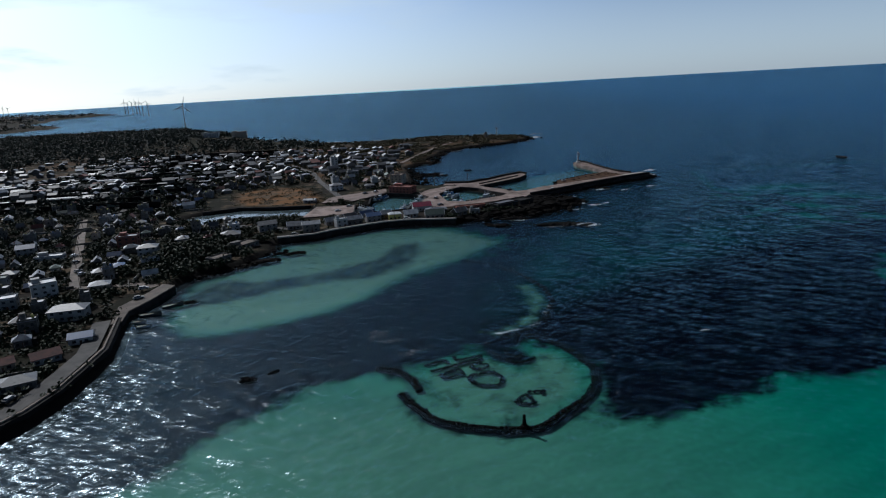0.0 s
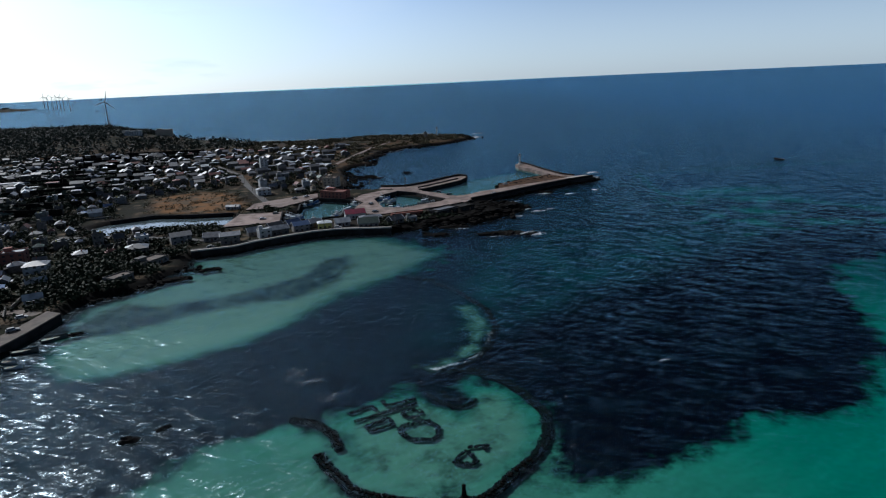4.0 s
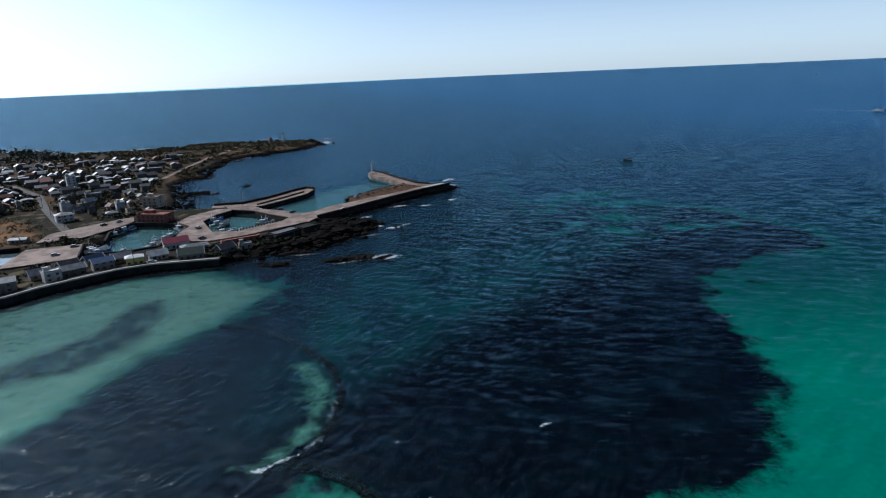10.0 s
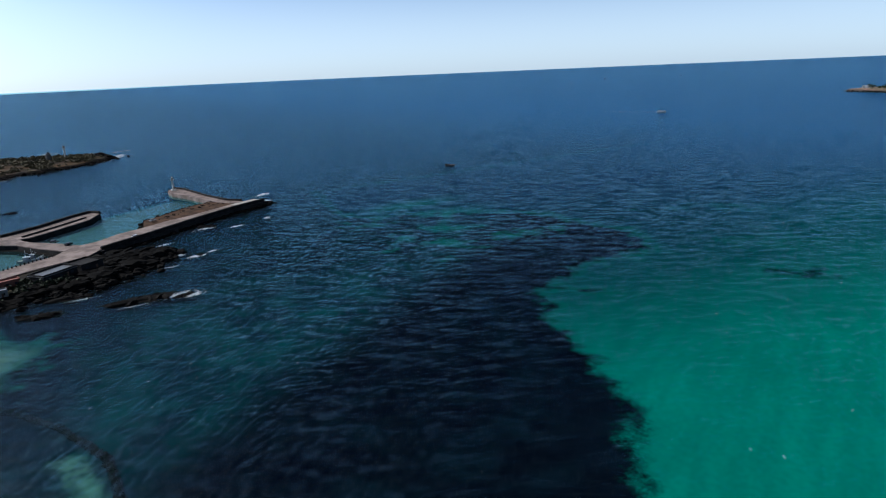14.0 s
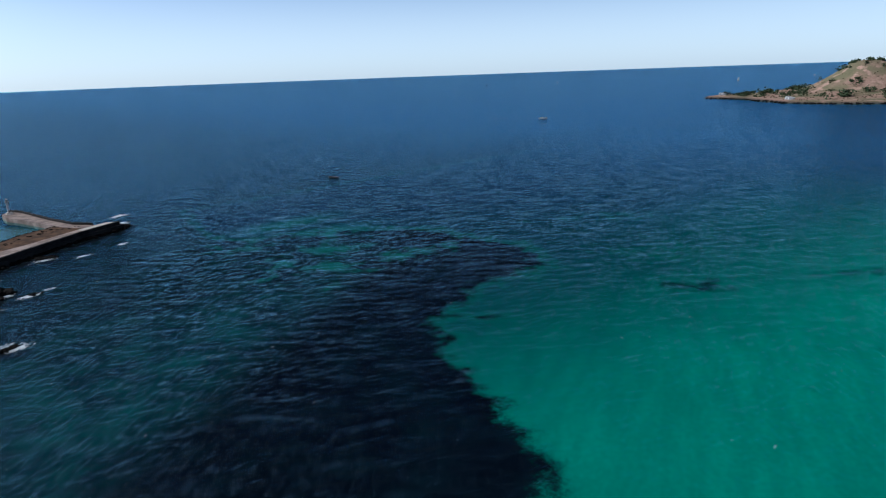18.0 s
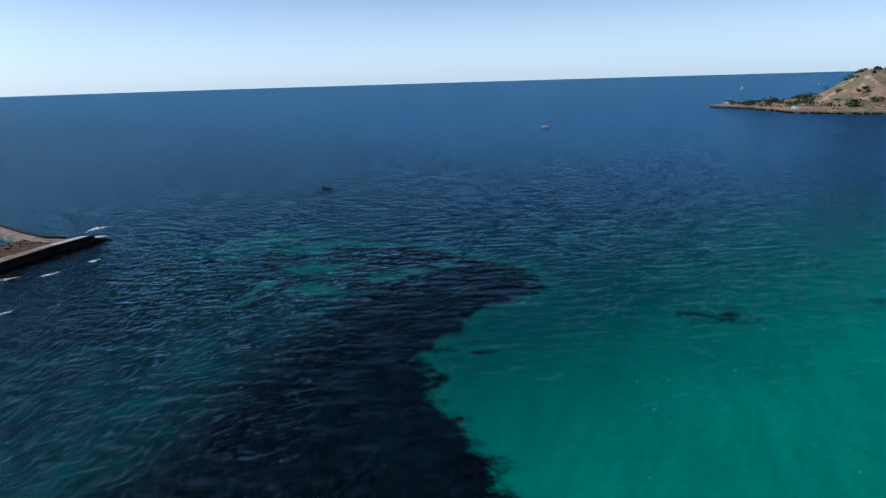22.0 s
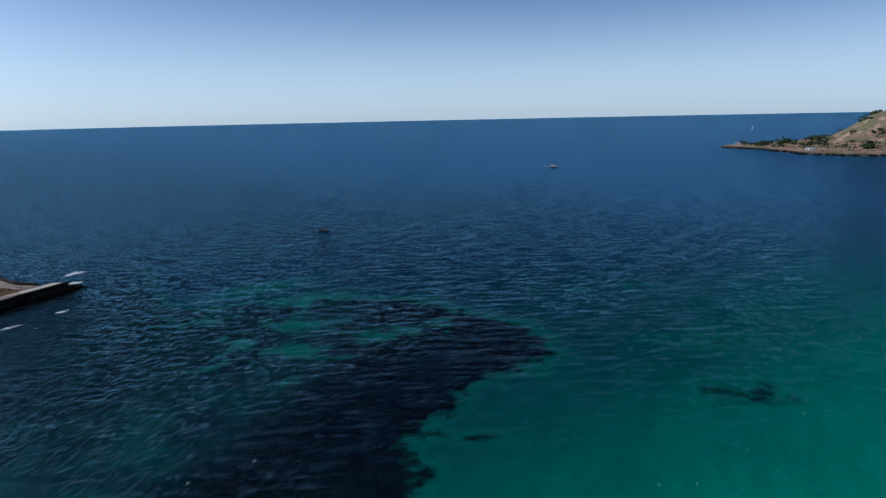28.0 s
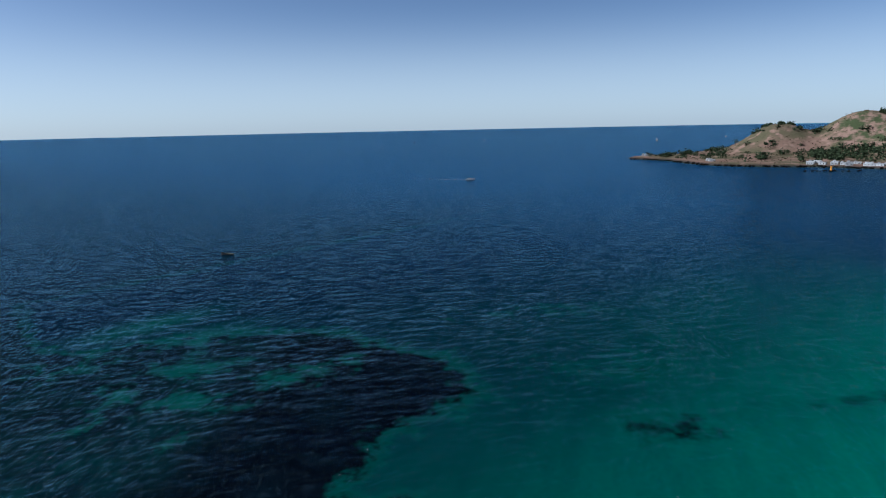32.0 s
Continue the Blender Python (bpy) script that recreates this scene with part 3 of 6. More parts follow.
# ---- plan: coast, basins, beds ----
COAST = [(-135, 90), (-119, 151), (-115, 159), (-113, 172), (-114, 200), (-119, 217), (-127, 240), (-128, 258), (-126, 281), (-122, 303),
         (-110, 310), (-102, 325), (-95, 341), (-96, 366), (-77, 371), (-68, 379), (-37, 394), (-22, 396), (8, 393), (23, 400), (37, 408),
         (56, 404), (70, 414), (82, 423), (97, 440), (86, 452), (68, 458), (58, 482), (40, 506), (30, 528), (5, 541), (-26, 553), (-24, 587),
         (-30, 645), (-34, 677)]
NORTH = [(-26, 705), (-3, 717), (-15, 748), (-4, 782), (9, 838), (38, 873), (67, 882), (99, 905), (137, 956), (127, 1004), (79, 1032),
         (45, 1038), (-5, 1068), (-54, 1047), (-102, 1036), (-166, 1048), (-260, 1125), (-337, 1199), (-425, 1386), (-560, 1640),
         (-716, 1880), (-1065, 2010), (-1300, 2010), (-1900, 1900), (-1900, 90)]
LAND = COAST + NORTH
BASIN_ONE = [(-54, 466), (-54, 489), (-48, 503), (-42, 511), (-18, 496), (-11, 481), (-13, 464), (-20, 455), (-23, 438), (-41, 435), (-58, 440), (-61, 460)]
BASIN_TWO = [(-1, 491), (7, 511), (17, 520), (30, 507), (38, 492), (49, 473), (46, 468), (30, 460), (19, 451), (6, 457)]
POND = [(-186, 457), (-177, 469), (-152, 480), (-127, 473), (-97, 472), (-95, 437), (-118, 441), (-139, 443), (-157, 434), (-164, 428)]
FIELD = [(-158, 492), (-176, 552), (-145, 572), (-116, 556), (-93, 500), (-92, 476), (-125, 478)]
ROCK_POINT = [(12, 392), (60, 402), (84, 420), (100, 440), (86, 454), (70, 458), (58, 450), (40, 438), (30, 415), (12, 404)]
SEA_RISE_FROM, SEA_RADIUS = 1900.0, 4800.0


def sea_level(x, y):
    """The far sea climbs gently to where the true horizon lies."""
    r = np.hypot(np.asarray(x) - 60, np.asarray(y) - 90)
    return 61.0 * np.clip((r - SEA_RISE_FROM) / (SEA_RADIUS - SEA_RISE_FROM), 0, 1) ** 1.5


def inland(x, y):
    d = edge_distance(x, y, LAND)
    for hole in (BASIN_ONE, BASIN_TWO, POND):
        d = np.minimum(d, -edge_distance(x, y, hole))
    return d


def ground_z(x, y):
    x, y = np.atleast_1d(np.asarray(x, float)), np.atleast_1d(np.asarray(y, float))
    d = inland(x, y)
    z = np.clip(d * 0.75, -4.5, 2.3) + 0.55 * rough_field(x, y, 30.0) * step(d, 0, 12)
    hill = 14 * np.exp(-(((x + 430) / 160) ** 2 + ((y - 1130) / 170) ** 2)) + 3 * np.exp(-(((x - 20) / 60) ** 2 + ((y - 985) / 50) ** 2))
    return z + (0.012 * np.clip(d, 0, 260) + hill) * step(d, 0, 40)


def at(x, y):
    return float(ground_z(x, y)[0])


# ---- water, bottom and land ----
def build_water():
    rings = [0.0] + list(np.linspace(60, 1900, 24)) + list(np.linspace(2050, SEA_RADIUS, 24))
    n, verts, faces = 120, [(60.0, 90.0, 0.0)], []
    for r in rings[1:]:
        for i in range(n):
            x, y = 60 + r * math.cos(2 * math.pi * i / n), 90 + r * math.sin(2 * math.pi * i / n)
            verts.append((x, y, float(sea_level(x, y))))
    faces += [(0, 1 + i, 1 + (i + 1) % n) for i in range(n)]
    for k in range(len(rings) - 2):
        a, b = 1 + k * n, 1 + (k + 1) * n
        faces += [(a + i, b + i, b + (i + 1) % n, a + (i + 1) % n) for i in range(n)]
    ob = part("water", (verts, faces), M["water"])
    ob.data.polygons.foreach_set("use_smooth", [True] * len(ob.data.polygons))
    tagged(ob, "clear turquoise and deep blue sea, rippled by wind", "", "", "structure")


SAND_OUTER = [(40, 161), (39, 148), (52, 145), (61, 149), (76, 155), (85, 157), (95, 166), (104, 163), (120, 164), (129, 168), (138, 179), (157, 194),
              (169, 217), (175, 231), (184, 253), (190, 264), (198, 277), (223, 283), (241, 293), (264, 287), (282, 288), (301, 311), (304, 323), (300, 340), (298, 359), (299, 384), (284, 404), (262, 425), (236, 442), (214, 448), (206, 474), (226, 560), (900, 560),
              (900, -260), (-140, -260), (-125, 100), (-72, 131), (-62, 152), (-49, 168), (-34, 178), (-22, 184), (-10, 174), (-14, 167), (-9, 152),
              (8, 144), (23, 144), (37, 156)]
SAND_LAGOON = [(-110, 239), (-119, 293), (-106, 308), (-93, 325), (-90, 345), (-92, 362), (-70, 372), (-35, 388), (-2, 386), (14, 368), (30, 345), (8, 313), (-14, 292), (-25, 275),
               (-36, 256), (-52, 241), (-68, 232), (-83, 226), (-98, 226)]
WEED_BAND = [(-120, 275), (-112, 258), (-95, 262), (-76, 275), (-58, 284), (-37, 287), (-20, 300), (-11, 329), (-14, 353), (-26, 352), (-36, 320), (-62, 301), (-75, 298),
             (-90, 292), (-108, 300)]
SAND_WEIR = [(-8, 170), (-5, 159), (2, 151), (10, 148), (22, 148), (33, 158), (39, 167), (40, 179), (36, 192), (28, 195), (22, 181), (16, 189), (9, 195), (-4, 189), (-9, 180)]
CREST = [(16, 211), (22, 213), (27, 217), (33, 227), (37.5, 242), (37, 255), (33, 264)]
INNER_SAND = [(26, 232), (33, 228), (38, 243), (33, 256), (25, 250)]
HARBOUR_SAND = [(92, 515), (75, 505), (57, 492), (42, 508), (38, 524), (60, 542), (82, 570), (130, 600), (150, 560)]
REEF_PATCHES = [(218, 363, 17, 8, 3.4), (254, 354, 12, 12, 2.6), (236, 392, 20, 13, 2.2), (250, 425, 26, 12, 1.8), (252, 463, 28, 11, 2.4), (207, 394, 9, 12, 1.6),
                (199, 342, 5, 6, 2.0), (276, 348, 9, 14, 1.4), (206, 430, 18, 18, 0.8), (190, 375, 10, 10, 0.8)]
WEED_DRIFTS = [(297, 232, 15, 9, 3.1), (296, 219, 12, 6, 3.0), (334, 241, 22, 12, 1.3), (327, 266, 28, 12, 1.0), (340, 250, 24, 10, 1.3), (362, 268, 26, 12, 1.3), (217, 266, 9, 4, 4.5), (197, 262, 6, 4, 4.0), (356, 179, 14, 5, 3.5), (403, 178, 12, 7, 3.0),
               (390, 318, 40, 14, 2.2), (330, 205, 14, 5, 2.0)]
WEIR_DARK = [(17, 192, 10, 8, 5.0), (24, 184, 7, 7, 3.5), (2, 196, 12, 4, 3.0)]


def sand_edge(x, y):
    band = np.maximum(-edge_distance(x, y, WEED_BAND) * 0.7 + 0.8, -1.9)
    d = np.maximum(edge_distance(x, y, SAND_OUTER) * (1 - 0.45 * step(x, 170, 260)), np.minimum(edge_distance(x, y, SAND_LAGOON) * (0.8 - 0.45 * step(x, -40, 10)), band))
    weir = edge_distance(x, y, SAND_WEIR) * 0.8 + 2
    for cx, cy, rx, ry, k in WEIR_DARK:
        weir = weir - k * np.exp(-(((x - cx) / rx) ** 2 + ((y - cy) / ry) ** 2) * 1.5)
    d = np.maximum(d, np.minimum(weir, 2.6))
    d = np.maximum(d, 0.5 - line_distance(x, y, CREST))
    d = np.maximum(d, edge_distance(x, y, INNER_SAND) * 0.6 - 7.0)
    for hole in (BASIN_ONE, BASIN_TWO, POND, HARBOUR_SAND):
        d = np.maximum(d, edge_distance(x, y, hole) + 6)
    for cx, cy, rx, ry, k in REEF_PATCHES:
        q = ((x - cx) * 0.6 - (y - cy) * 0.8, (x - cx) * 0.8 + (y - cy) * 0.6)
        d = np.maximum(d, -12 + (9.4 + k) * np.exp(-((q[0] / rx) ** 2 + (q[1] / ry) ** 2) * 0.3))
    d = np.minimum(d, 6 + 30 * (1 - step(x, 150, 220)))
    for cx, cy, rx, ry, k in WEED_DRIFTS:
        q = ((x - cx) * 0.75 - (y - cy) * 0.66, (x - cx) * 0.66 + (y - cy) * 0.75)
        d = d - 1.6 * k * np.exp(-((q[0] / rx) ** 2 + (q[1] / ry) ** 2) * 0.42)
    return np.clip(d, -30, 30)


def ragged_part(x, y):
    calm = np.zeros(np.shape(x))
    for cx, cy, rx, ry, k in WEED_DRIFTS:
        calm = np.maximum(calm, np.exp(-(((x - cx) / (2 * rx)) ** 2 + ((y - cy) / (2 * rx)) ** 2)))
    return 1 - 0.3 * calm - 0.6 * step(edge_distance(x, y, SAND_LAGOON), -14, 0) - 0.1 * step(edge_distance(x, y, SAND_WEIR), -4, 4)


def shallow_part(x, y):
    s = step(edge_distance(x, y, SAND_LAGOON), -10, 10)
    s = np.maximum(s, 0.62 * step(np.asarray(x), 110, -20) * step(np.asarray(y), 225, 135))
    s = np.maximum(s, 0.6 * step(12 - line_distance(x, y, CREST), 0, 4))
    return np.maximum(s, 0.6 * step(edge_distance(x, y, SAND_WEIR), -3, 6))


def deep_part(x, y):
    x, y = np.asarray(x), np.asarray(y)
    out = 0.2 * np.minimum(x - 250, 150) + 0.95 * (y - 330)
    sand = np.interp(out, (-175, -138, -105, -65, -20, 120), (0, 0.1, 0.44, 0.78, 0.9, 1))
    sand = sand * (1 - 0.12 * step(x, 300, 420) * step(y, 330, 260))
    open_sea = np.maximum(step(y, 330, 620) * step(x, -60, 120), 0.88 * step(x, 360, 720))
    quiet = np.zeros(x.shape)
    for hole in (BASIN_ONE, BASIN_TWO, POND, HARBOUR_SAND):
        quiet = np.maximum(quiet, step(edge_distance(x, y, hole), -25, 0))
    quiet = np.maximum(quiet, 0.8 * step(edge_distance(x, y, SAND_LAGOON), -30, 6))
    patch = np.zeros(x.shape)
    for cx, cy, rx, ry, k in REEF_PATCHES:
        patch = np.maximum(patch, np.exp(-(((x - cx) / rx) ** 2 + ((y - cy) / ry) ** 2) * 0.7))
    return np.clip(np.maximum(sand, open_sea), 0, 1) * (1 - 0.75 * quiet) * (1 - 0.35 * patch)


def sunk_part(x, y):
    """Where the bottom is too deep to make out weed from sand."""
    x, y = np.asarray(x), np.asarray(y)
    return np.clip(np.maximum(step(y, 430, 680) * step(x, -60, 120), 0.88 * step(x, 360, 720)), 0, 1)


def rubble_part(x, y):
    return (0.35 + 0.65 * step(np.asarray(y), 400, 310)) * step(np.asarray(y) - 0.62 * np.asarray(x), 195, 240) * step(np.asarray(x) - 0.3 * np.asarray(y), -75, -25)


def harbour_part(x, y):
    h = step(edge_distance(x, y, POND), -4, 2)
    for hole, k in ((BASIN_ONE, 0.8), (BASIN_TWO, 0.75), (HARBOUR_SAND, 0.6)):
        h = np.maximum(h, k * step(edge_distance(x, y, hole), -6, 3))
    return h


def build_bottom():
    xs = np.concatenate([np.arange(-260, -132, 4.0), np.arange(-132, 340, 2.0), np.arange(340, 460, 4.0), np.arange(460, 1000, 20.0), np.arange(1000, 4900, 150.0)])
    xs = np.concatenate([np.arange(-4760, -260, 150.0), xs])
    ys = np.concatenate([np.arange(-4650, -260, 150.0), np.arange(-260, 100, 20.0), np.arange(100, 132, 4.0), np.arange(132, 420, 2.0), np.arange(420, 640, 4.0), np.arange(640, 1000, 20.0), np.arange(1000, 4900, 150.0)])
    bottom = lambda x, y: sea_level(x, y) - 1.3 - 0.5 * step(deep_part(x, y), 0, 1)
    sheet("seabed", xs, ys, bottom, M["seabed"], {"sand_edge": sand_edge, "shallow": shallow_part, "deep": deep_part, "harbour": harbour_part, "rubble": rubble_part, "sunk": sunk_part, "ragged": ragged_part},
          keep=lambda x, y: np.hypot(x - 60, y - 90) < 4880, label="pale sandy sea bottom with dark weed beds")


def build_land():
    xs = np.concatenate([np.arange(-1900, -420, 30.0), np.arange(-420, 180, 4.0)])
    ys = np.concatenate([np.arange(70, 1100, 4.0), np.arange(1100, 2080, 30.0)])
    sheet("ground", xs, ys, lambda x, y: ground_z(x, y).reshape(x.shape), M["ground"],
          {"field": lambda x, y: np.maximum(step(edge_distance(x, y, FIELD), -4, 6), 0.42 * step(y, 540, 640) * step(y, 1020, 900) * step(rough_field(x, y, 45.0, 6.0), -0.25, 0.25)),
           "shore": lambda x, y: np.maximum(1 - step(inland(x, y), 1.5, 7), step(edge_distance(x, y, ROCK_POINT), -3, 3))},
          keep=lambda x, y: inland(x, y) > -9, label="dark village ground with dry grass and black shore rock")


build_water()
tagged(part("pond_water", slab(bmesh.new(), POND, -0.6, 0.12), M["calm"]), "still grey-blue water of the reed pond", "", "", "structure")
build_bottom()
build_land()

# island: low tongue, two grassy cones
ISLE = [(1655, 822), (1619, 716), (1531, 634), (1488, 585), (1472, 525), (1484, 446), (1505, 383), (1484, 276), (1490, 150), (1600, 20), (1900, 0), (2080, 120),
        (2120, 380), (2010, 600), (1850, 740), (1760, 835), (1700, 845)]


def isle_z(x, y):
    x, y = np.atleast_1d(np.asarray(x, float)), np.atleast_1d(np.asarray(y, float))
    d = edge_distance(x, y, ISLE)
    hills = 0
    for cx, cy, h, s in ((1826, 522, 71, 64), (1880, 362, 95, 78), (1860, 225, 91, 100), (1790, 640, 9, 60)):
        hills = hills + (h * np.exp(-((x - cx) ** 2 + (y - cy) ** 2) / (2 * s * s))) ** 3
    z = np.clip(d * 0.35, -5, 3.5) + 0.04 * np.clip(d, 0, 150) + np.cbrt(hills) * step(d, 0, 90)
    return z + 3.0 * rough_field(x, y, 60.0, 4.0) * step(d, 10, 80)


def isle_at(x, y):
    return float(isle_z(x, y)[0])


sheet("island", np.arange(1440, 2150, 9.0), np.arange(-30, 880, 9.0), lambda x, y: isle_z(x, y).reshape(x.shape), M["island_ground"],
      {"field": lambda x, y: step(np.hypot((x - 1800) / 160, (y - 300) / 120), 1.15, 0.75), "shore": lambda x, y: 1 - step(edge_distance(x, y, ISLE), 4, 14)},
      keep=lambda x, y: edge_distance(x, y, ISLE) > -12, label="grassy volcanic island with two brown and green cones")

# distant low headlands
HEADLAND = [(-1355, 2340), (-1430, 2480), (-1660, 2640), (-1700, 2900), (-1760, 3060), (-1600, 3340), (-1760, 3420), (-2300, 3560), (-2600, 3300), (-2700, 2400), (-1900, 1850), (-1500, 2000)]


def headland_z(x, y):
    d = edge_distance(x, y, HEADLAND)
    return sea_level(x, y) + np.clip(d * 0.2, -3, 5) + 3 * rough_field(x, y, 90.0, 9.0) * step(d, 0, 60)


sheet("headland", np.arange(-2800, -1300, 30.0), np.arange(1800, 3700, 30.0), headland_z, M["ground"], {},
      keep=lambda x, y: edge_distance(x, y, HEADLAND) > -25, label="dark low headland in the hazy distance")

# ---- harbour works ----
rng = np.random.default_rng(7)


def strip(name, line, width, z, material, label, thick=0.3):
    ob = part(name, ribbon(line, width, z - thick, z), material)
    return tagged(ob, label, "", "", "structure")


def lane(line, width, material, label):
    """A lane that follows the ground."""
    pts = []
    for (ax, ay), (bx, by) in zip(line, line[1:]):
        n = max(1, int(math.hypot(bx - ax, by - ay) / 6))
        pts += [(ax + (bx - ax) * i / n, ay + (by - ay) * i / n) for i in range(n)]
    pts.append(line[-1])
    z = [at(*p) for p in pts]
    z = [sum(z[max(0, i - 1):i + 2]) / len(z[max(0, i - 1):i + 2]) + 0.3 for i in range(len(z))]
    verts, faces = [], []
    for side in (1, -1):
        for drop in (0.0, 1.2):
            verts += [(x, y, h - drop) for (x, y), h in zip(offset_line(pts, side * width / 2), z)]
    n = len(pts)
    for i in range(n - 1):
        faces += [(i, i + 1, 2 * n + i + 1, 2 * n + i), (i, n + i, n + i + 1, i + 1), (2 * n + i, 2 * n + i + 1, 3 * n + i + 1, 3 * n + i)]
    tagged(part("road", (verts, faces), material), label, "", "", "structure")


def works(name, label, category="", kind="structure"):
    return tagged(new(name), label, category, "", kind)


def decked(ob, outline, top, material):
    """A pale slab on a body with its shaded sides put into the colour."""
    part("body", slab(bmesh.new(), outline, -3, top - 0.45), M["shade_concrete"], ob, "dark body with its shade in the colour")
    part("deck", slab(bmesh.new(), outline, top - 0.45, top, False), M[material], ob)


SEAWALL_NEAR = [(-135, 110), (-124, 150), (-119, 162), (-117, 175), (-117.5, 190), (-118.5, 206), (-123, 220), (-129, 238)]
SEAWALL_HARBOUR = [(-97, 366), (-76, 371), (-66, 379.5), (-54, 386), (-37, 394.5), (-22, 397), (-7, 394.5), (9, 392)]
seawall = works("seawall", "concrete seawall coloured dark for its shaded face, with a pale coping")
part("wall", ribbon(SEAWALL_NEAR, 2.2, -2, 3.2), M["shade_concrete"], seawall)
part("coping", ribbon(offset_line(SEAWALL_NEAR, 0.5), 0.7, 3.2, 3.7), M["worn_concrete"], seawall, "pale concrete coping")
seawall = works("seawall", "concrete seawall coloured dark for its shaded face, along the harbour village")
part("wall", ribbon(SEAWALL_HARBOUR, 2.0, -2, 3.0), M["shade_concrete"], seawall)
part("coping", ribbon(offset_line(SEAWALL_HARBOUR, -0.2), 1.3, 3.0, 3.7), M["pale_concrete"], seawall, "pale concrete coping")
strip("road", offset_line(SEAWALL_NEAR, 6), 6.5, 2.75, M["asphalt"], "narrow worn asphalt shore road", 1.2)
strip("road", offset_line(SEAWALL_HARBOUR, 4), 5.0, 2.85, M["asphalt"], "narrow asphalt road behind the seawall", 1.2)
lane([(-128, 280), (-142, 286), (-158, 284), (-171, 283), (-182, 303), (-199, 337), (-221, 381), (-240, 418), (-262, 462)], 4.6, M["worn_concrete"], "worn concrete village street")
lane([(-240, 470), (-262, 540), (-282, 610), (-300, 700), (-330, 800)], 5.0, M["asphalt"], "narrow village road between stone walls")
lane([(-80, 505), (-110, 590), (-130, 660), (-170, 740)], 5.0, M["asphalt"], "narrow village lane")
lane([(-42, 715), (-37, 734), (-22, 798), (-4, 869), (26, 941), (60, 975), (88, 985)], 5.0, M["concrete"], "pale concrete shore road to the lighthouse")
lane([(-190, 424), (-150, 415), (-110, 400), (-85, 385)], 4.0, M["asphalt"], "narrow lane by the reed pond")

quay = works("quay", "worn tan concrete landing beside the shore road")
decked(quay, [(-129, 231), (-126, 234), (-129, 246), (-126, 259), (-123, 279), (-130, 283), (-132, 268), (-136, 252)], 3.1, "worn_concrete")
quay = works("quay", "broad pinkish concrete yard between pond and basin")
decked(quay, [(-94, 424), (-91, 462), (-63, 461.5), (-59.5, 429), (-77, 426)], 3.2, "concrete")
part("edge_wall", ribbon([(-62.5, 461), (-59.5, 430)], 0.8, -2, 3.9), M["shade_concrete"], quay)
quay = works("quay", "long concrete apron along the inner basin")
decked(quay, [(-90, 478), (-66, 480), (-55, 494), (-46, 508), (-43, 514), (-45, 530), (-60, 521), (-74, 512), (-88, 500)], 3.1, "concrete")
quay = works("quay", "concrete quay round the outer boat basin")
decked(quay, [(-12, 470), (-8, 480), (-16, 496), (-10, 512), (8, 528), (18, 524), (16, 518.5), (7, 509.5), (-1, 491), (5, 457), (18, 451), (30, 459), (46, 467), (49.5, 473), (58, 483), (70, 470),
                                (60, 455), (40, 447), (20, 437), (2, 434), (-16, 446)], 3.0, "concrete")
quay = works("quay", "small concrete jetty between the two basins")
decked(quay, [(16, 521), (31, 508), (39, 493), (51, 474), (59, 482), (50, 496), (44, 503), (37, 511), (30, 528), (12, 536)], 3.1, "concrete")

# main breakwater: deck, parapet, stone fill, outer arm
breakwater = works("breakwater", "long pale concrete breakwater with dark stone armour")
DECK = [(54, 478), (66, 465), (93, 482), (120, 501), (153, 522), (178, 534), (172, 541), (158, 537), (142, 528), (126, 519), (109, 512), (92, 502), (79, 496), (67, 485), (57, 482)]
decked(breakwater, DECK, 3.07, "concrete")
part("parapet", ribbon([(67, 466), (93, 482.5), (120, 501.5), (153, 522.5), (177, 534)], 1.4, 2.5, 4.2), M["shade_concrete"], breakwater, "parapet coloured dark for its shaded side")
part("outer_face", ribbon([(66, 464), (93, 480.5), (120, 499.5), (153, 520.5), (179, 532.5)], 2.4, -3, 2.4), M["shade_concrete"], breakwater, "outer face with its shade in the colour")
part("cap", slab(bmesh.new(), [(156, 528), (176, 536.5), (172, 540.5), (154, 533)], 3.0, 3.5), M["pale_concrete"], breakwater, "pale concrete cap")
part("stone_fill", slab(bmesh.new(), [(94, 504), (98, 526), (112, 536), (130, 552), (146, 559), (160, 552), (159, 538), (142, 528.5), (126, 519.5), (109, 512.5)], -3, 2.5), M["earth"], breakwater, "brown earth fill")
part("arm", slab(bmesh.new(), [(166, 542), (158, 554), (152, 583), (146, 628), (141, 641), (134.5, 633), (134, 617), (139.5, 600), (147, 566), (151, 552), (158, 539)], -3, 2.8), M["concrete"], breakwater, "pale concrete outer arm")
part("arm_parapet", ribbon([(165, 544), (157.4, 555), (151.4, 583), (145.5, 628), (141, 640)], 1.2, 2.8, 4.1), M["shade_concrete"], breakwater)
jetty = works("breakwater", "low two-level concrete jetty with a dark outer wall")
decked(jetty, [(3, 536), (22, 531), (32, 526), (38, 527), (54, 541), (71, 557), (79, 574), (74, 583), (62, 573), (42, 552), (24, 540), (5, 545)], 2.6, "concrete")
part("parapet", ribbon([(5, 545), (24, 541), (42, 553), (62, 574), (74, 583), (79, 575)], 1.6, -2, 4.1), M["shade_concrete"], jetty, "dark outer parapet")
part("step", ribbon([(34, 531), (52, 547), (70, 565)], 1.0, 2.6, 3.4), M["shade_concrete"], jetty)
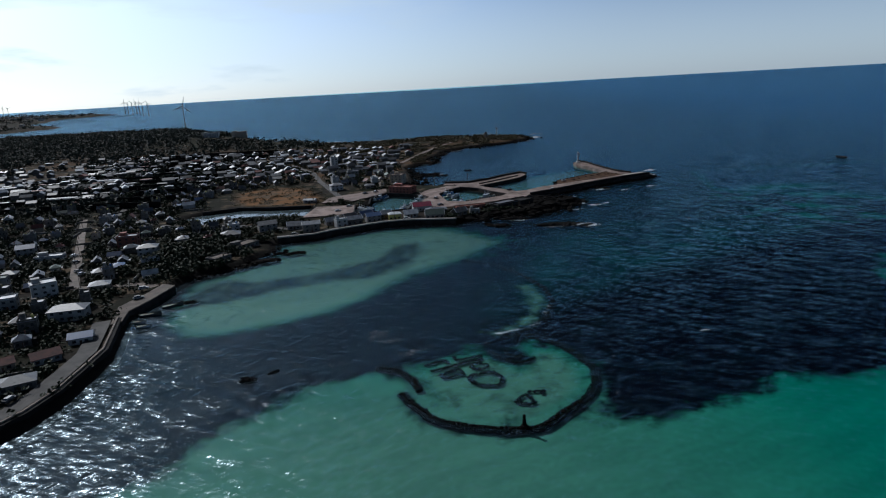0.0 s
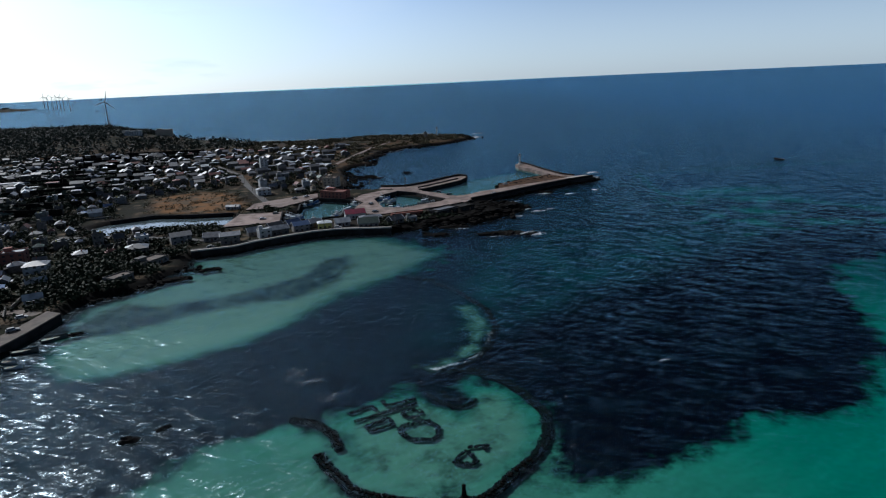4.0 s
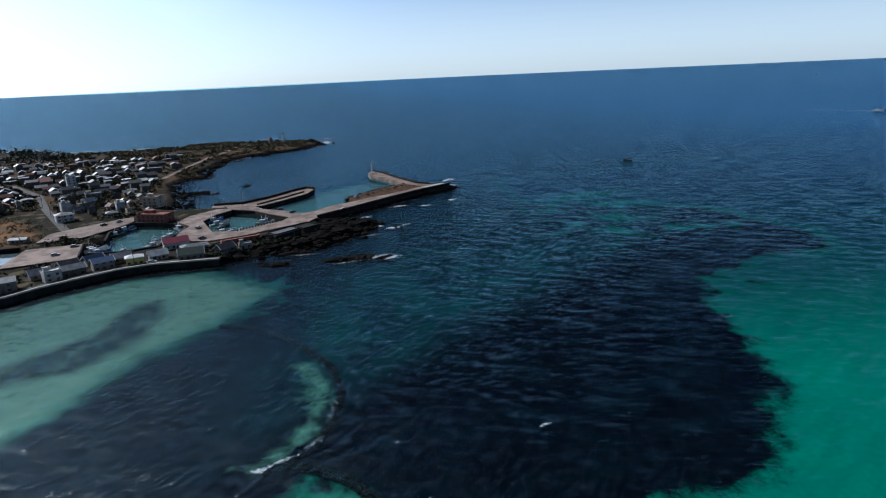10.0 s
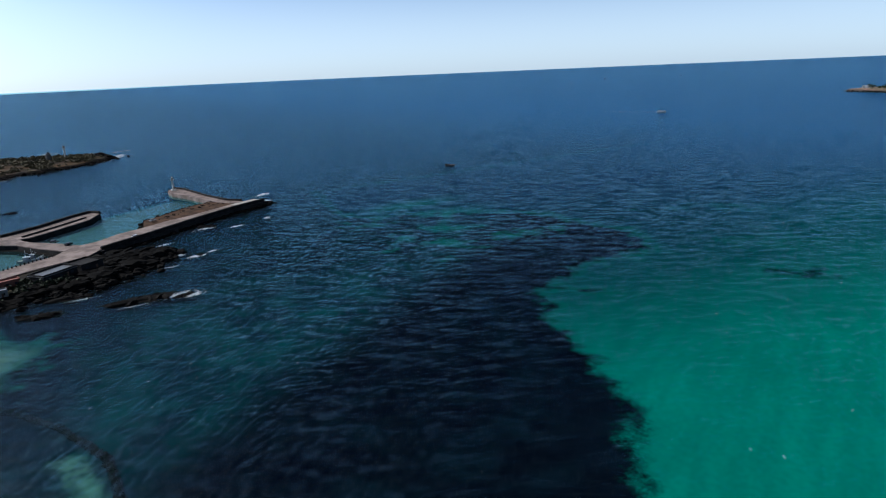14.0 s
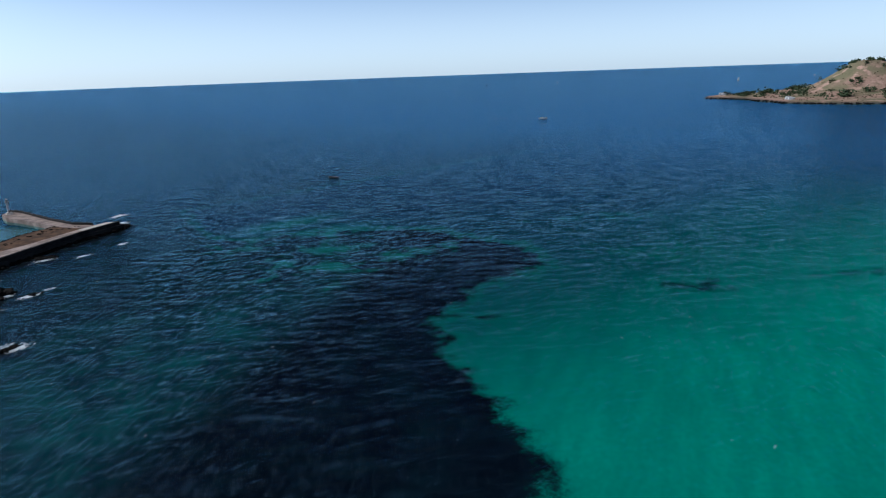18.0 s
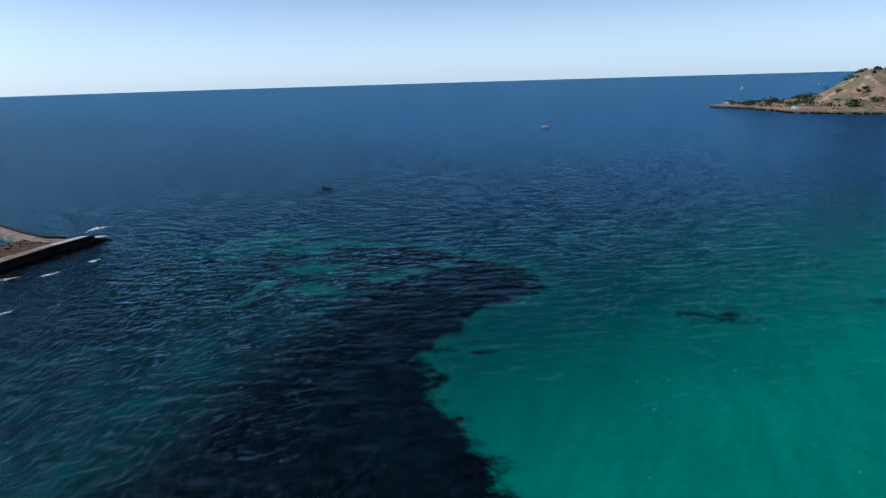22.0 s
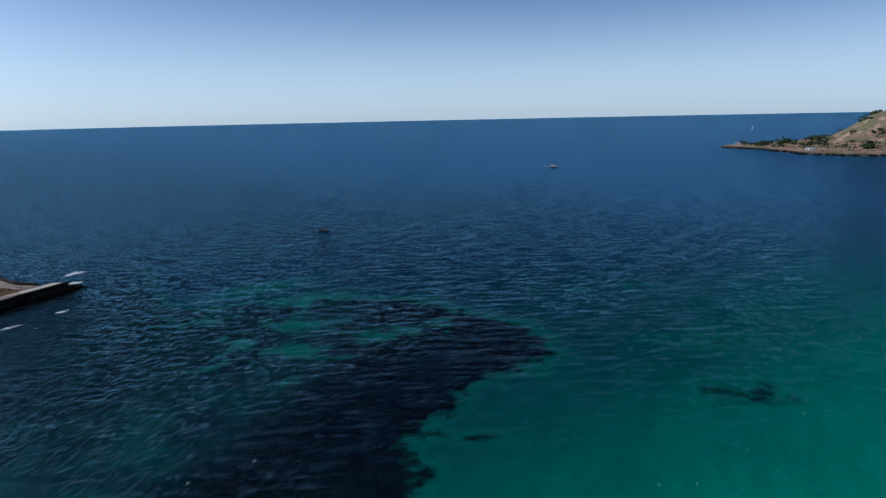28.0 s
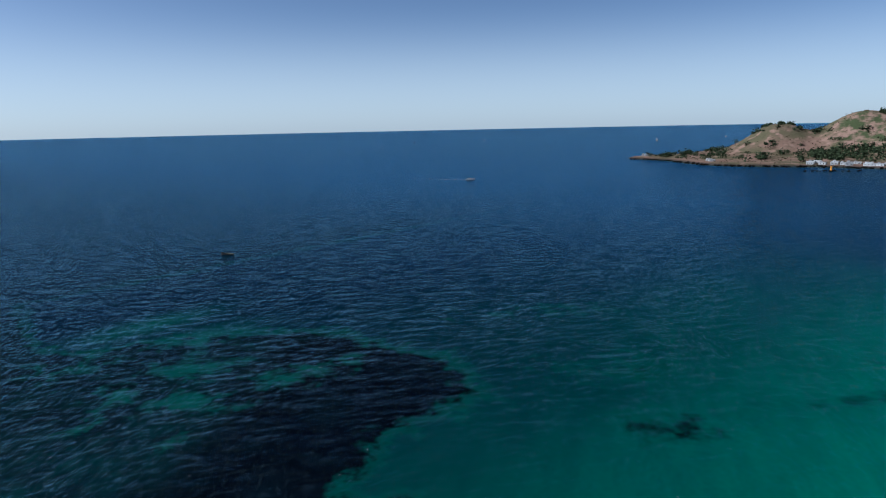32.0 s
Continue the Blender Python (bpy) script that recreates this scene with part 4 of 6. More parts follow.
for line in ([(-53, 466), (-54, 489), (-48, 503.5), (-42, 511.5), (-18, 496.5), (-10.5, 481), (-12.5, 464), (-19.5, 455), (-22.5, 438), (-41, 434.5), (-58, 439.5)],
             [(-97, 473), (-127, 475), (-152, 481), (-178, 470)]):
    wall = works("quay_wall", "dark concrete quay wall")
    part("wall", ribbon(line, 1.2, -2, 2.7), M["shade_concrete"], wall)
bollard = base("bollard", "short dark mooring post on the quay", "bollard", "posts along the quay")
part("post", tube(bmesh.new(), [(0, 0, 0, 0.35), (0, 0, 0.7, 0.3), (0, 0, 0.8, 0.45), (0, 0, 1.0, 0.45)], 8), M["shade_concrete"], bollard)
spots = [(19 + 26 * i / 15, 450.5 + 16 * i / 15) for i in range(16)]
bollard.matrix_basis = pose(*spots[0], 3.0)
for p in spots[1:]:
    copy_thing(bollard, pose(*p, 3.0))


def lighthouse(x, y, z, h, label):
    ob = base("lighthouse", label, "lighthouse")
    part("plinth", box(tube(bmesh.new(), [(0, 0, 0, 0.2 * h), (0, 0, 0.1 * h, 0.18 * h)], 16), 0, -0.17 * h, 0, 0.16 * h, 0.2 * h, 0.06 * h), M["pale_concrete"], ob, "pale round plinth")
    part("tower", tube(bmesh.new(), [(0, 0, 0.1 * h, 0.075 * h), (0, 0, 0.3 * h, 0.06 * h), (0, 0, 0.76 * h, 0.05 * h)], 16), M["white_roof"], ob)
    part("gallery", tube(bmesh.new(), [(0, 0, 0.76 * h, 0.08 * h), (0, 0, 0.79 * h, 0.13 * h), (0, 0, 0.82 * h, 0.13 * h)], 16), M["white"], ob)
    lamp = part("lantern", tube(bmesh.new(), [(0, 0, 0.82 * h, 0.06 * h), (0, 0, 0.92 * h, 0.06 * h)], 10), M["glass"], ob, "dark glazed lantern")
    part("lantern_roof", tube(bmesh.new(), [(0, 0, 0.92 * h, 0.09 * h), (0, 0, 0.97 * h, 0.04 * h), (0, 0, 1.0 * h, 0.012 * h)], 10), M["white"], lamp)
    part("door", box(bmesh.new(), 0, -0.07 * h, 0.1 * h, 0.06 * h, 0.02 * h, 0.13 * h), M["door"], ob)
    ob.matrix_basis = pose(x, y, z, 0, 0, 20)


lighthouse(138.5, 631, 2.8, 10.5, "slim white lighthouse on the end of the breakwater")
lighthouse(92, 985, at(92, 985) - 0.3, 15, "slim white lighthouse on the rocky point")
beacon = base("stone_tower", "squat dark stone beacon tower on the point", "tower")
part("tower", tube(bmesh.new(), [(0, 0, 0, 3.2), (0, 0, 6, 2.6), (0, 0, 7.5, 2.3), (0, 0, 8, 2.6)], 10), M["stone"], beacon)
part("cap", tube(bmesh.new(), [(0, 0, 8, 1.2), (0, 0, 9.5, 0.9)], 8), M["stone"], beacon)
beacon.matrix_basis = pose(74, 968, at(74, 968) - 0.3)

# ---- houses ----


def windows_on(ob, w, d, z0, storeys, across, sides=True):
    for s in range(storeys):
        zz = z0 + s * 2.9 + 1.0
        for i in range(across):
            x = (i + 0.5) / across * w - w / 2
            part("window", box(bmesh.new(), x, -d / 2 - 0.02, zz, min(1.6, w / across * 0.55), 0.1, 1.25), M["glass"], ob)
        if sides:
            part("window", box(bmesh.new(), w / 2 + 0.02, 0, zz, 0.1, 1.5, 1.2), M["glass"], ob)


def gable_house(name, w, d, h, rise, wall, roof, label, across=2, group="village houses", category="house"):
    ob = base(name, label, category, group)
    bm = bmesh.new()
    a = [(-w / 2, -d / 2, -1.5), (w / 2, -d / 2, -1.5), (w / 2, d / 2, -1.5), (-w / 2, d / 2, -1.5)]
    lo = [bm.verts.new(p) for p in a]
    hi = [bm.verts.new((p[0], p[1], h)) for p in a]
    tip = [bm.verts.new((x, 0, h + rise)) for x in (-w / 2, w / 2)]
    for f in ((lo[0], lo[1], hi[1], hi[0]), (lo[2], lo[3], hi[3], hi[2]), (lo[1], lo[2], hi[2], tip[1], hi[1]), (lo[3], lo[0], hi[0], tip[0], hi[3]), (hi[0], hi[1], tip[1], tip[0]), (hi[2], hi[3], tip[0], tip[1])):
        bm.faces.new(f)
    part("wall", bm, M[wall], ob)
    bm = bmesh.new()
    e, t = 0.55, 0.22
    slope = rise / (d / 2)
    prof = [(-d / 2 - e, h - e * slope), (0, h + rise), (d / 2 + e, h - e * slope), (d / 2 + e, h - e * slope + t), (0, h + rise + t), (-d / 2 - e, h - e * slope + t)]
    ends = [[bm.verts.new((x, y, z)) for y, z in prof] for x in (-w / 2 - e, w / 2 + e)]
    for i in range(6):
        bm.faces.new((ends[0][i], ends[0][(i + 1) % 6], ends[1][(i + 1) % 6], ends[1][i]))
    for en in ends:
        bm.faces.new((en[0], en[1], en[4], en[5]))
        bm.faces.new((en[1], en[2], en[3], en[4]))
    part("roof", bm, M[roof], ob)
    if group == "houses by the harbour":
        for x in (-w / 2 - e, w / 2 + e):
            for sgn in (-1, 1):
                part("gable_trim", rod(bmesh.new(), (x, sgn * (d / 2 + e), h - e * slope + 0.1), (x, 0, h + rise + 0.1), 0.24, 5), M["white_roof"], ob, "white gable trim")
    part("door", box(bmesh.new(), w * 0.02, -d / 2 - 0.02, 0, 1.0, 0.12, 2.05), M["door"], ob)
    windows_on(ob, w, d, 0, 1 if h < 5 else 2, across)
    return ob


def hip_house(name, w, d, h, rise, wall, roof, label, across=2, group="village houses", category="house"):
    ob = base(name, label, category, group)
    part("wall", box(bmesh.new(), 0, 0, -1.5, w, d, h + 1.5), M[wall], ob)
    bm = bmesh.new()
    e = 0.6
    lo = [bm.verts.new((x, y, z)) for z in (h - 0.1, h + 0.15) for x, y in ((-w / 2 - e, -d / 2 - e), (w / 2 + e, -d / 2 - e), (w / 2 + e, d / 2 + e), (-w / 2 - e, d / 2 + e))]
    k = max(w / 2 - d / 2, 0.3)
    tips = [bm.verts.new((-k, 0, h + rise)), bm.verts.new((k, 0, h + rise))]
    for f in ((lo[3], lo[2], lo[1], lo[0]), (lo[0], lo[1], lo[5], lo[4]), (lo[1], lo[2], lo[6], lo[5]), (lo[2], lo[3], lo[7], lo[6]), (lo[3], lo[0], lo[4], lo[7]),
              (lo[4], lo[5], tips[1], tips[0]), (lo[5], lo[6], tips[1]), (lo[6], lo[7], tips[0], tips[1]), (lo[7], lo[4], tips[0])):
        bm.faces.new(f)
    part("roof", bm, M[roof], ob)
    part("door", box(bmesh.new(), w * 0.05, -d / 2 - 0.02, 0, 1.0, 0.12, 2.05), M["door"], ob)
    windows_on(ob, w, d, 0, 1 if h < 5 else 2, across)
    return ob


def flat_house(name, w, d, storeys, wall, roof, label, across=2, group="village houses", category="house", stair=True):
    ob = base(name, label, category, group)
    h = 3.0 * storeys
    part("wall", box(bmesh.new(), 0, 0, -1.5, w, d, h + 1.5), M[wall], ob)
    part("roof", box(bmesh.new(), 0, 0, h, w + 0.5, d + 0.5, 0.25), M[roof], ob)
    rim = bmesh.new()
    ribbon([(-w / 2, -d / 2), (w / 2, -d / 2)], 0.25, h + 0.25, h + 0.95, rim)
    ribbon([(w / 2, -d / 2 + 0.2), (w / 2, d / 2 - 0.2)], 0.25, h + 0.25, h + 0.95, rim)
    ribbon([(w / 2, d / 2), (-w / 2, d / 2)], 0.25, h + 0.25, h + 0.95, rim)
    ribbon([(-w / 2, d / 2 - 0.2), (-w / 2, -d / 2 + 0.2)], 0.25, h + 0.25, h + 0.95, rim)
    part("parapet", rim, M[wall], ob)
    if stair:
        part("stair_head", box(box(bmesh.new(), -w * 0.25, d * 0.2, h + 0.25, w * 0.3, d * 0.35, 2.3), -w * 0.25, d * 0.2, h + 2.55, w * 0.34, d * 0.4, 0.2), M[wall], ob)
    part("door", box(bmesh.new(), w * 0.2, -d / 2 - 0.02, 0, 1.1, 0.12, 2.1), M["door"], ob)
    windows_on(ob, w, d, 0, storeys, across)
    return ob


def shed(name, w, d, h, material, label, group="", category="greenhouse"):
    """A long arched tunnel."""
    ob = base(name, label, category, group)
    bm = bmesh.new()
    n = 10
    arcs = [[bm.verts.new((x, -d / 2 * math.cos(math.pi * i / n), h * math.sin(math.pi * i / n) ** 0.8)) for i in range(n + 1)] for x in (-w / 2, w / 2)]
    for i in range(n):
        bm.faces.new((arcs[0][i], arcs[0][i + 1], arcs[1][i + 1], arcs[1][i]))
    for arc in arcs:
        bm.faces.new(arc)
    part("cover", bm, M[material], ob)
    part("door", box(bmesh.new(), w / 2 + 0.03, 0, 0, 0.1, 1.6, 2.0), M["steel"], ob)
    ribs = bmesh.new()
    for k in range(6):
        x = -w / 2 + w * k / 5
        for i in range(n):
            y0, z0 = -d / 2 * 1.01 * math.cos(math.pi * i / n), h * 1.01 * math.sin(math.pi * i / n) ** 0.8
            y1, z1 = -d / 2 * 1.01 * math.cos(math.pi * (i + 1) / n), h * 1.01 * math.sin(math.pi * (i + 1) / n) ** 0.8
            rod(ribs, (x, y0, z0), (x, y1, z1), 0.08, 4)
    part("hoops", ribs, M["steel"], ob)
    return ob


TONES = {"grey_roof": "grey", "dark_roof": "dark slate", "blue_roof": "blue", "red_roof": "red tile", "white_roof": "white coated", "green_roof": "green coated"}
KINDS = []
for roof, tone in TONES.items():
    wall = {"grey_roof": "stone", "dark_roof": "stone", "blue_roof": "worn", "red_roof": "cream", "white_roof": "white", "green_roof": "worn"}[roof]
    KINDS.append((roof, "gable", gable_house("house", 11, 7, 2.9, 1.9, wall, roof, f"low {wall.replace('worn', 'weathered grey')} village house with a {tone} gable roof")))
    KINDS.append((roof, "hip", hip_house("house", 10, 8, 2.9, 1.8, wall, roof, f"small {wall.replace('worn', 'weathered grey')} village house under a {tone} hipped roof")))
    KINDS.append((roof, "flat", flat_house("house", 10, 8.5, 2, wall, roof, f"two-storey {wall.replace('worn', 'weathered grey')} block house with a {tone} flat roof")))
WEIGHT = {"grey_roof": 0.34, "dark_roof": 0.3, "blue_roof": 0.1, "red_roof": 0.1, "white_roof": 0.09, "green_roof": 0.09}
for roof, kind, ob in KINDS:
    # lean-to, chimney or roof tank, as the villagers have added them
    part("lean_to", box(bmesh.new(), 6.2, 0.6, -1.5, 3.2, 5.0, 3.7), M["shade_concrete"], ob, "grey block lean-to")
    part("porch_roof", box(bmesh.new(), -1.5, -4.9, 2.35, 5.5, 2.0, 0.12), M["dark_roof" if kind == "hip" else "grey_roof"], ob, "corrugated porch roof")
    for x in (-4, 1):
        part("post", rod(bmesh.new(), (x, -5.7, -1), (x, -5.7, 2.35), 0.07, 5), M["steel"], ob)
    if kind == "flat":
        part("water_tank", tube(bmesh.new(), [(2.6, 1.8, 6.25, 0.8), (2.6, 1.8, 7.5, 0.85), (2.6, 1.8, 7.8, 0.4)], 10), M["hull_blue" if roof in ("blue_roof", "white_roof") else "yellow"], ob, "plastic roof tank")
    else:
        part("chimney", box(bmesh.new(), 2.4, 1.2, 2.8, 0.6, 0.6, 2.6), M["brick"], ob, "brick chimney")
used = set()


def set_thing(ob, m):
    """The first one takes the place itself, later ones are copies."""
    if ob.name in used:
        return copy_thing(ob, m)
    used.add(ob.name)
    ob.matrix_basis = m
    return ob


ODDS = np.array([WEIGHT[r] * {"gable": 0.42, "hip": 0.33, "flat": 0.25}[k] for r, k, _ in KINDS])
ODDS /= ODDS.sum()
TAKEN = []


def free(x, y, gap):
    return all((x - a) ** 2 + (y - b) ** 2 > (gap + r) ** 2 for a, b, r in TAKEN)


# named buildings near the shore and round the basins: maker, x, y, turn
def place_house(ob, x, y, turn, reach=7.0, size=0.78):
    ob.matrix_basis = pose(x, y, at(x, y), 0, 0, turn) @ Matrix.Diagonal((size, size, size, 1))
    used.add(ob.name)
    TAKEN.append((x, y, reach))
    return ob


shore = "houses by the shore road"
harbour = "houses by the harbour"
place_house(flat_house("house", 13, 11, 3, "white", "white_roof", "white three-storey guesthouse with a flat roof", 3, shore), -178, 272, 35)
place_house(flat_house("house", 15, 9, 2, "white", "white_roof", "white two-storey modern house with large dark windows", 4, shore), -188, 258, 25)
place_house(hip_house("house", 17, 10, 5.6, 2.4, "white", "dark_roof", "large white house under a dark hipped roof", 4, shore), -151, 243, 12)
place_house(gable_house("house", 11, 8, 3.0, 2.0, "white", "red_roof", "low white house with a dull red gable roof", 3, shore), -136, 201, 40)
place_house(gable_house("house", 9, 7, 3.0, 1.8, "cream", "red_roof", "low cream house with a dull red gable roof", 2, shore), -147, 195, 40)
place_house(hip_house("house", 13, 9, 3.0, 2.2, "stone", "grey_roof", "low stone house under a grey hipped roof", 3, shore), -133, 181, 30)
place_house(gable_house("house", 10, 8, 3.2, 1.6, "white", "blue_roof", "white house with a bright blue gable roof", 2, shore), -133, 218, 20)
place_house(flat_house("house", 14, 10, 3, "brick", "grey_roof", "red-brown brick block of three storeys", 3, shore), -182, 362, 10)
place_house(gable_house("house", 12, 9, 5.6, 2.2, "white", "blue_roof", "white two-storey house with a blue and white gable roof", 3, shore), -238, 356, 20)
place_house(flat_house("house", 18, 9, 1, "white", "white_roof", "low white store with a flat roof", 4, shore, "shop"), -216, 341, 12)
place_house(hip_house("house", 11, 9, 3.2, 2.0, "cream", "grey_roof", "cream house under a weathered grey roof", 2, shore), -158, 281, 20, 6)
place_house(hip_house("house", 13, 11, 5.4, 2.2, "white", "dark_roof", "white house with a dark hipped roof and walled yard", 3, shore), -163, 344, 15)
place_house(gable_house("house", 10, 7, 3.0, 1.9, "stone", "grey_roof", "old stone cottage with a grey gable roof", 2, shore), -140, 168, 35)
place_house(flat_house("house", 20, 11, 1, "stone", "worn_concrete", "flat-roofed cafe terrace of weathered concrete on the rocks", 4, shore, "cafe"), -112, 349, 62, 10)
place_house(flat_house("house", 14, 9, 1, "stone", "worn_concrete", "low stone boathouse with a pale flat roof", 3, shore, "boathouse", False), -117, 322, 60, 9)
place_house(hip_house("house", 14, 11, 4.2, 2.6, "stone", "dark_roof", "dark stone house with a thatch-like hipped roof", 3, shore), -126, 372, 15)
place_house(gable_house("house", 14, 10, 5.6, 2.2, "worn", "grey_roof", "white house with a pale gable roof near the pond", 3, shore), -109, 391, 25)
place_house(gable_house("house", 13, 10, 6.0, 1.8, "stone", "grey_roof", "grey gabled storehouse with pale corner edges", 2, harbour, "storehouse"), -80, 383, 14)
place_house(flat_house("house", 9, 7, 2, "white", "white_roof", "small white block house behind the seawall", 2, harbour), -63, 392, 28)
place_house(gable_house("house", 13, 8, 4.6, 2.2, "stone", "grey_roof", "grey house with white gable trim", 3, harbour), -56, 399, 25)
place_house(gable_house("house", 12, 8, 5.2, 2.2, "worn", "blue_roof", "white house with a steep blue gable roof", 3, harbour), -44, 404, 22)
place_house(hip_house("house", 10, 7, 4.8, 1.6, "yellow", "white_roof", "bright yellow house with a pale roof", 3, harbour), -30, 405, 8)
place_house(gable_house("house", 15, 9, 3.6, 3.4, "worn", "green_roof", "grey-green gabled eating house with white trim", 4, harbour, "restaurant"), -4, 404, 2)
place_house(gable_house("house", 16, 9, 4.5, 2.8, "white", "pink_roof", "white hall with a crimson gable roof", 4, harbour, "hall"), -13, 432, 12)
place_house(hip_house("house", 17, 9, 3.2, 1.6, "worn", "grey_roof", "low white hall with a pale curved roof", 4, harbour, "hall"), -3, 419, 10)
place_house(flat_house("house", 26, 6, 1, "brick", "brick", "long low red-brown market shed", 6, harbour, "market shed", False), 20, 424, 14, 9)
place_house(flat_house("house", 8, 6, 1, "worn", "grey_roof", "small grey harbour office on the rocks", 2, harbour, "office"), 22, 411, 8, 6)
place_house(flat_house("shed", 17, 9, 1, "shade_concrete", "dark_roof", "long low dark concrete shed above the harbour rocks", 3, harbour, "shed", False), 43, 424.5, 36, 8, 1.0)
place_house(flat_house("shed", 12, 12, 1, "shade_concrete", "shade_concrete", "square dark concrete store at the quay's edge", 2, harbour, "shed", False), 56, 433, 32, 7, 0.95)
place_house(flat_house("house", 26, 13, 2, "brick", "brick", "long red-brown brick fishery building", 6, harbour, "fishery hall"), -30, 512, -32, 12)
place_house(flat_house("house", 14, 12, 3, "cream", "concrete", "tan concrete block beside the bay", 3, harbour, "block"), -36, 566, -25, 9)
place_house(flat_house("house", 9, 9, 5, "white", "white_roof", "tall narrow white block above the village roofs", 2, "village houses", "tower block"), -112, 690, 20)
place_house(flat_house("house", 14, 10, 2, "worn", "grey_roof", "white two-storey house with a pale flat roof", 3), -84, 622, 15)
place_house(hip_house("house", 13, 11, 5.4, 2.2, "white", "dark_roof", "white villa with a dark roof in a walled garden", 3), -88, 541, 20)
place_house(gable_house("house", 12, 6, 3.0, 1.0, "white", "white_roof", "white shed with a pale metal roof on the brown field", 2, "", "shed"), -100, 486, -12)
place_house(shed("greenhouse", 34, 9, 4.0, "white_roof", "long white plastic tunnel greenhouse"), -330, 556, 4, 14)
place_house(shed("greenhouse", 20, 8, 3.6, "white_roof", "short white plastic tunnel greenhouse"), -378, 545, 10, 10)
place_house(shed("greenhouse", 46, 9, 3.6, "grey_roof", "long grey plastic tunnel greenhouse"), -345, 668, 12, 18)
for k, (x, y, w, d, st) in enumerate(((-402, 1152, 40, 18, 3), (-354, 1165, 34, 20, 4))):
    place_house(flat_house("hotel", w, d, st, "cream" if k else "white", "red_roof" if k else "white_roof", "broad pale hotel block among trees on the ridge", 8, "hotel blocks on the ridge", "hotel"), x, y, 12, 24)
for x, y, wall, roof, tone in ((-70, 400, "worn", "grey_roof", "grey"), (-60, 410, "stone", "dark_roof", "dark"), (-50, 416, "worn", "blue_roof", "dull blue"), (-37, 413, "stone", "grey_roof", "grey"), (-20, 410, "white", "white_roof", "pale"), (12, 407, "stone", "dark_roof", "dark"), (-92, 392, "worn", "grey_roof", "grey")):
    place_house(gable_house("house", 10, 7, 3.2, 2.4, wall, roof, f"small {wall.replace('worn', 'weathered grey')} harbour house with a {tone} gable roof", 2, harbour), x, y, rng.uniform(5, 40), 6, 0.85)
for x, y, r in ((-77, 440, 22), (-70, 500, 24), (-128, 520, 60), (-130, 262, 14), (20, 470, 45), (-132, 338, 20), (-122, 301, 10), (-145, 352, 10)):
    TAKEN.append((x, y, r))
ROADS = [[(-128, 280), (-171, 283), (-199, 337), (-221, 381), (-240, 418), (-262, 462)], [(-240, 470), (-262, 540), (-282, 610), (-300, 700), (-330, 800)],
         [(-80, 505), (-110, 590), (-130, 660), (-170, 740)], [(-42, 715), (-37, 734), (-22, 798), (-4, 869)], [(-190, 424), (-150, 415), (-110, 400), (-85, 385)],
         offset_line(SEAWALL_NEAR, 6)]
LOTS_FOUND = []
for x0, x1, y0, y1, chance in ((-330, -126, 140, 470, 0.7), (-420, -40, 545, 900, 0.8), (-420, -200, 470, 545, 0.35), (-700, -420, 560, 900, 0.3)):
    for gy in np.arange(y0, y1, 11.0):
        for gx in np.arange(x0, x1, 11.5):
            x = gx + rng.uniform(-3, 3) + (gy % 25) * 0.25
            y = gy + rng.uniform(-3.5, 3.5)
            fade = 1.0 if y < 800 else 0.45
            if rng.random() > chance * fade or inland(np.array([x]), np.array([y]))[0] < 11 or not free(x, y, 5.2):
                continue
            if min(line_distance(np.array([x]), np.array([y]), r)[0] for r in ROADS) < 8.5:
                continue
            LOTS_FOUND.append((x, y))
            TAKEN.append((x, y, 4.4))
LOTS_FOUND.sort(key=lambda p: math.hypot(p[0], p[1]))
for x, y in LOTS_FOUND[:290]:
    roof, kind, ob = KINDS[rng.choice(len(KINDS), p=ODDS)]
    w, h = rng.uniform(0.6, 0.92), rng.uniform(0.8, 1.05)
    set_thing(ob, pose(x, y, at(x, y), 0, 0, 18 + 90 * int(rng.integers(0, 4)) + rng.uniform(-12, 12)) @ Matrix.Diagonal((w, w * rng.uniform(0.9, 1.05), h, 1)))
far_walls, far_roofs = ([], []), {k: ([], []) for k in ("grey_roof", "dark_roof", "white_roof", "red_roof")}
for x, y in LOTS_FOUND[290:]:
    w, d, h, rise = rng.uniform(5, 10.5), rng.uniform(5, 7.5), rng.choice([2.6, 2.8, 2.8, 5.4]), rng.choice([0.3, 1.8, 2.2])
    a, z = radians(18 + 90 * int(rng.integers(0, 2)) + rng.uniform(-12, 12)), at(x, y)
    c, s = math.cos(a), math.sin(a)
    turned = lambda u, v, q: (x + u * c - v * s, y + u * s + v * c, z + q)
    vs, fs = far_walls
    k = len(vs)
    vs += [turned(u * w / 2, v * d / 2, q) for q in (-1.5, h) for u, v in ((-1, -1), (1, -1), (1, 1), (-1, 1))]
    fs += [tuple(k + i for i in f) for f in ((0, 1, 5, 4), (1, 2, 6, 5), (2, 3, 7, 6), (3, 0, 4, 7))]
    vs, fs = far_roofs[rng.choice(list(far_roofs), p=[0.36, 0.48, 0.08, 0.08])]
    k = len(vs)
    vs += [turned(u * (w / 2 + 0.5), v * (d / 2 + 0.5), h) for u, v in ((-1, -1), (1, -1), (1, 1), (-1, 1))] + [turned(u * (w / 2 + 0.5), 0, h + rise) for u in (-1, 1)]
    fs += [tuple(k + i for i in f) for f in ((0, 1, 5, 4), (2, 3, 4, 5), (1, 2, 5), (3, 0, 4), (3, 2, 1, 0))]
far = tagged(new("far_houses"), "low houses of the far side of the village", "", "", "stuff")
part("walls", far_walls, M["stone"], far)
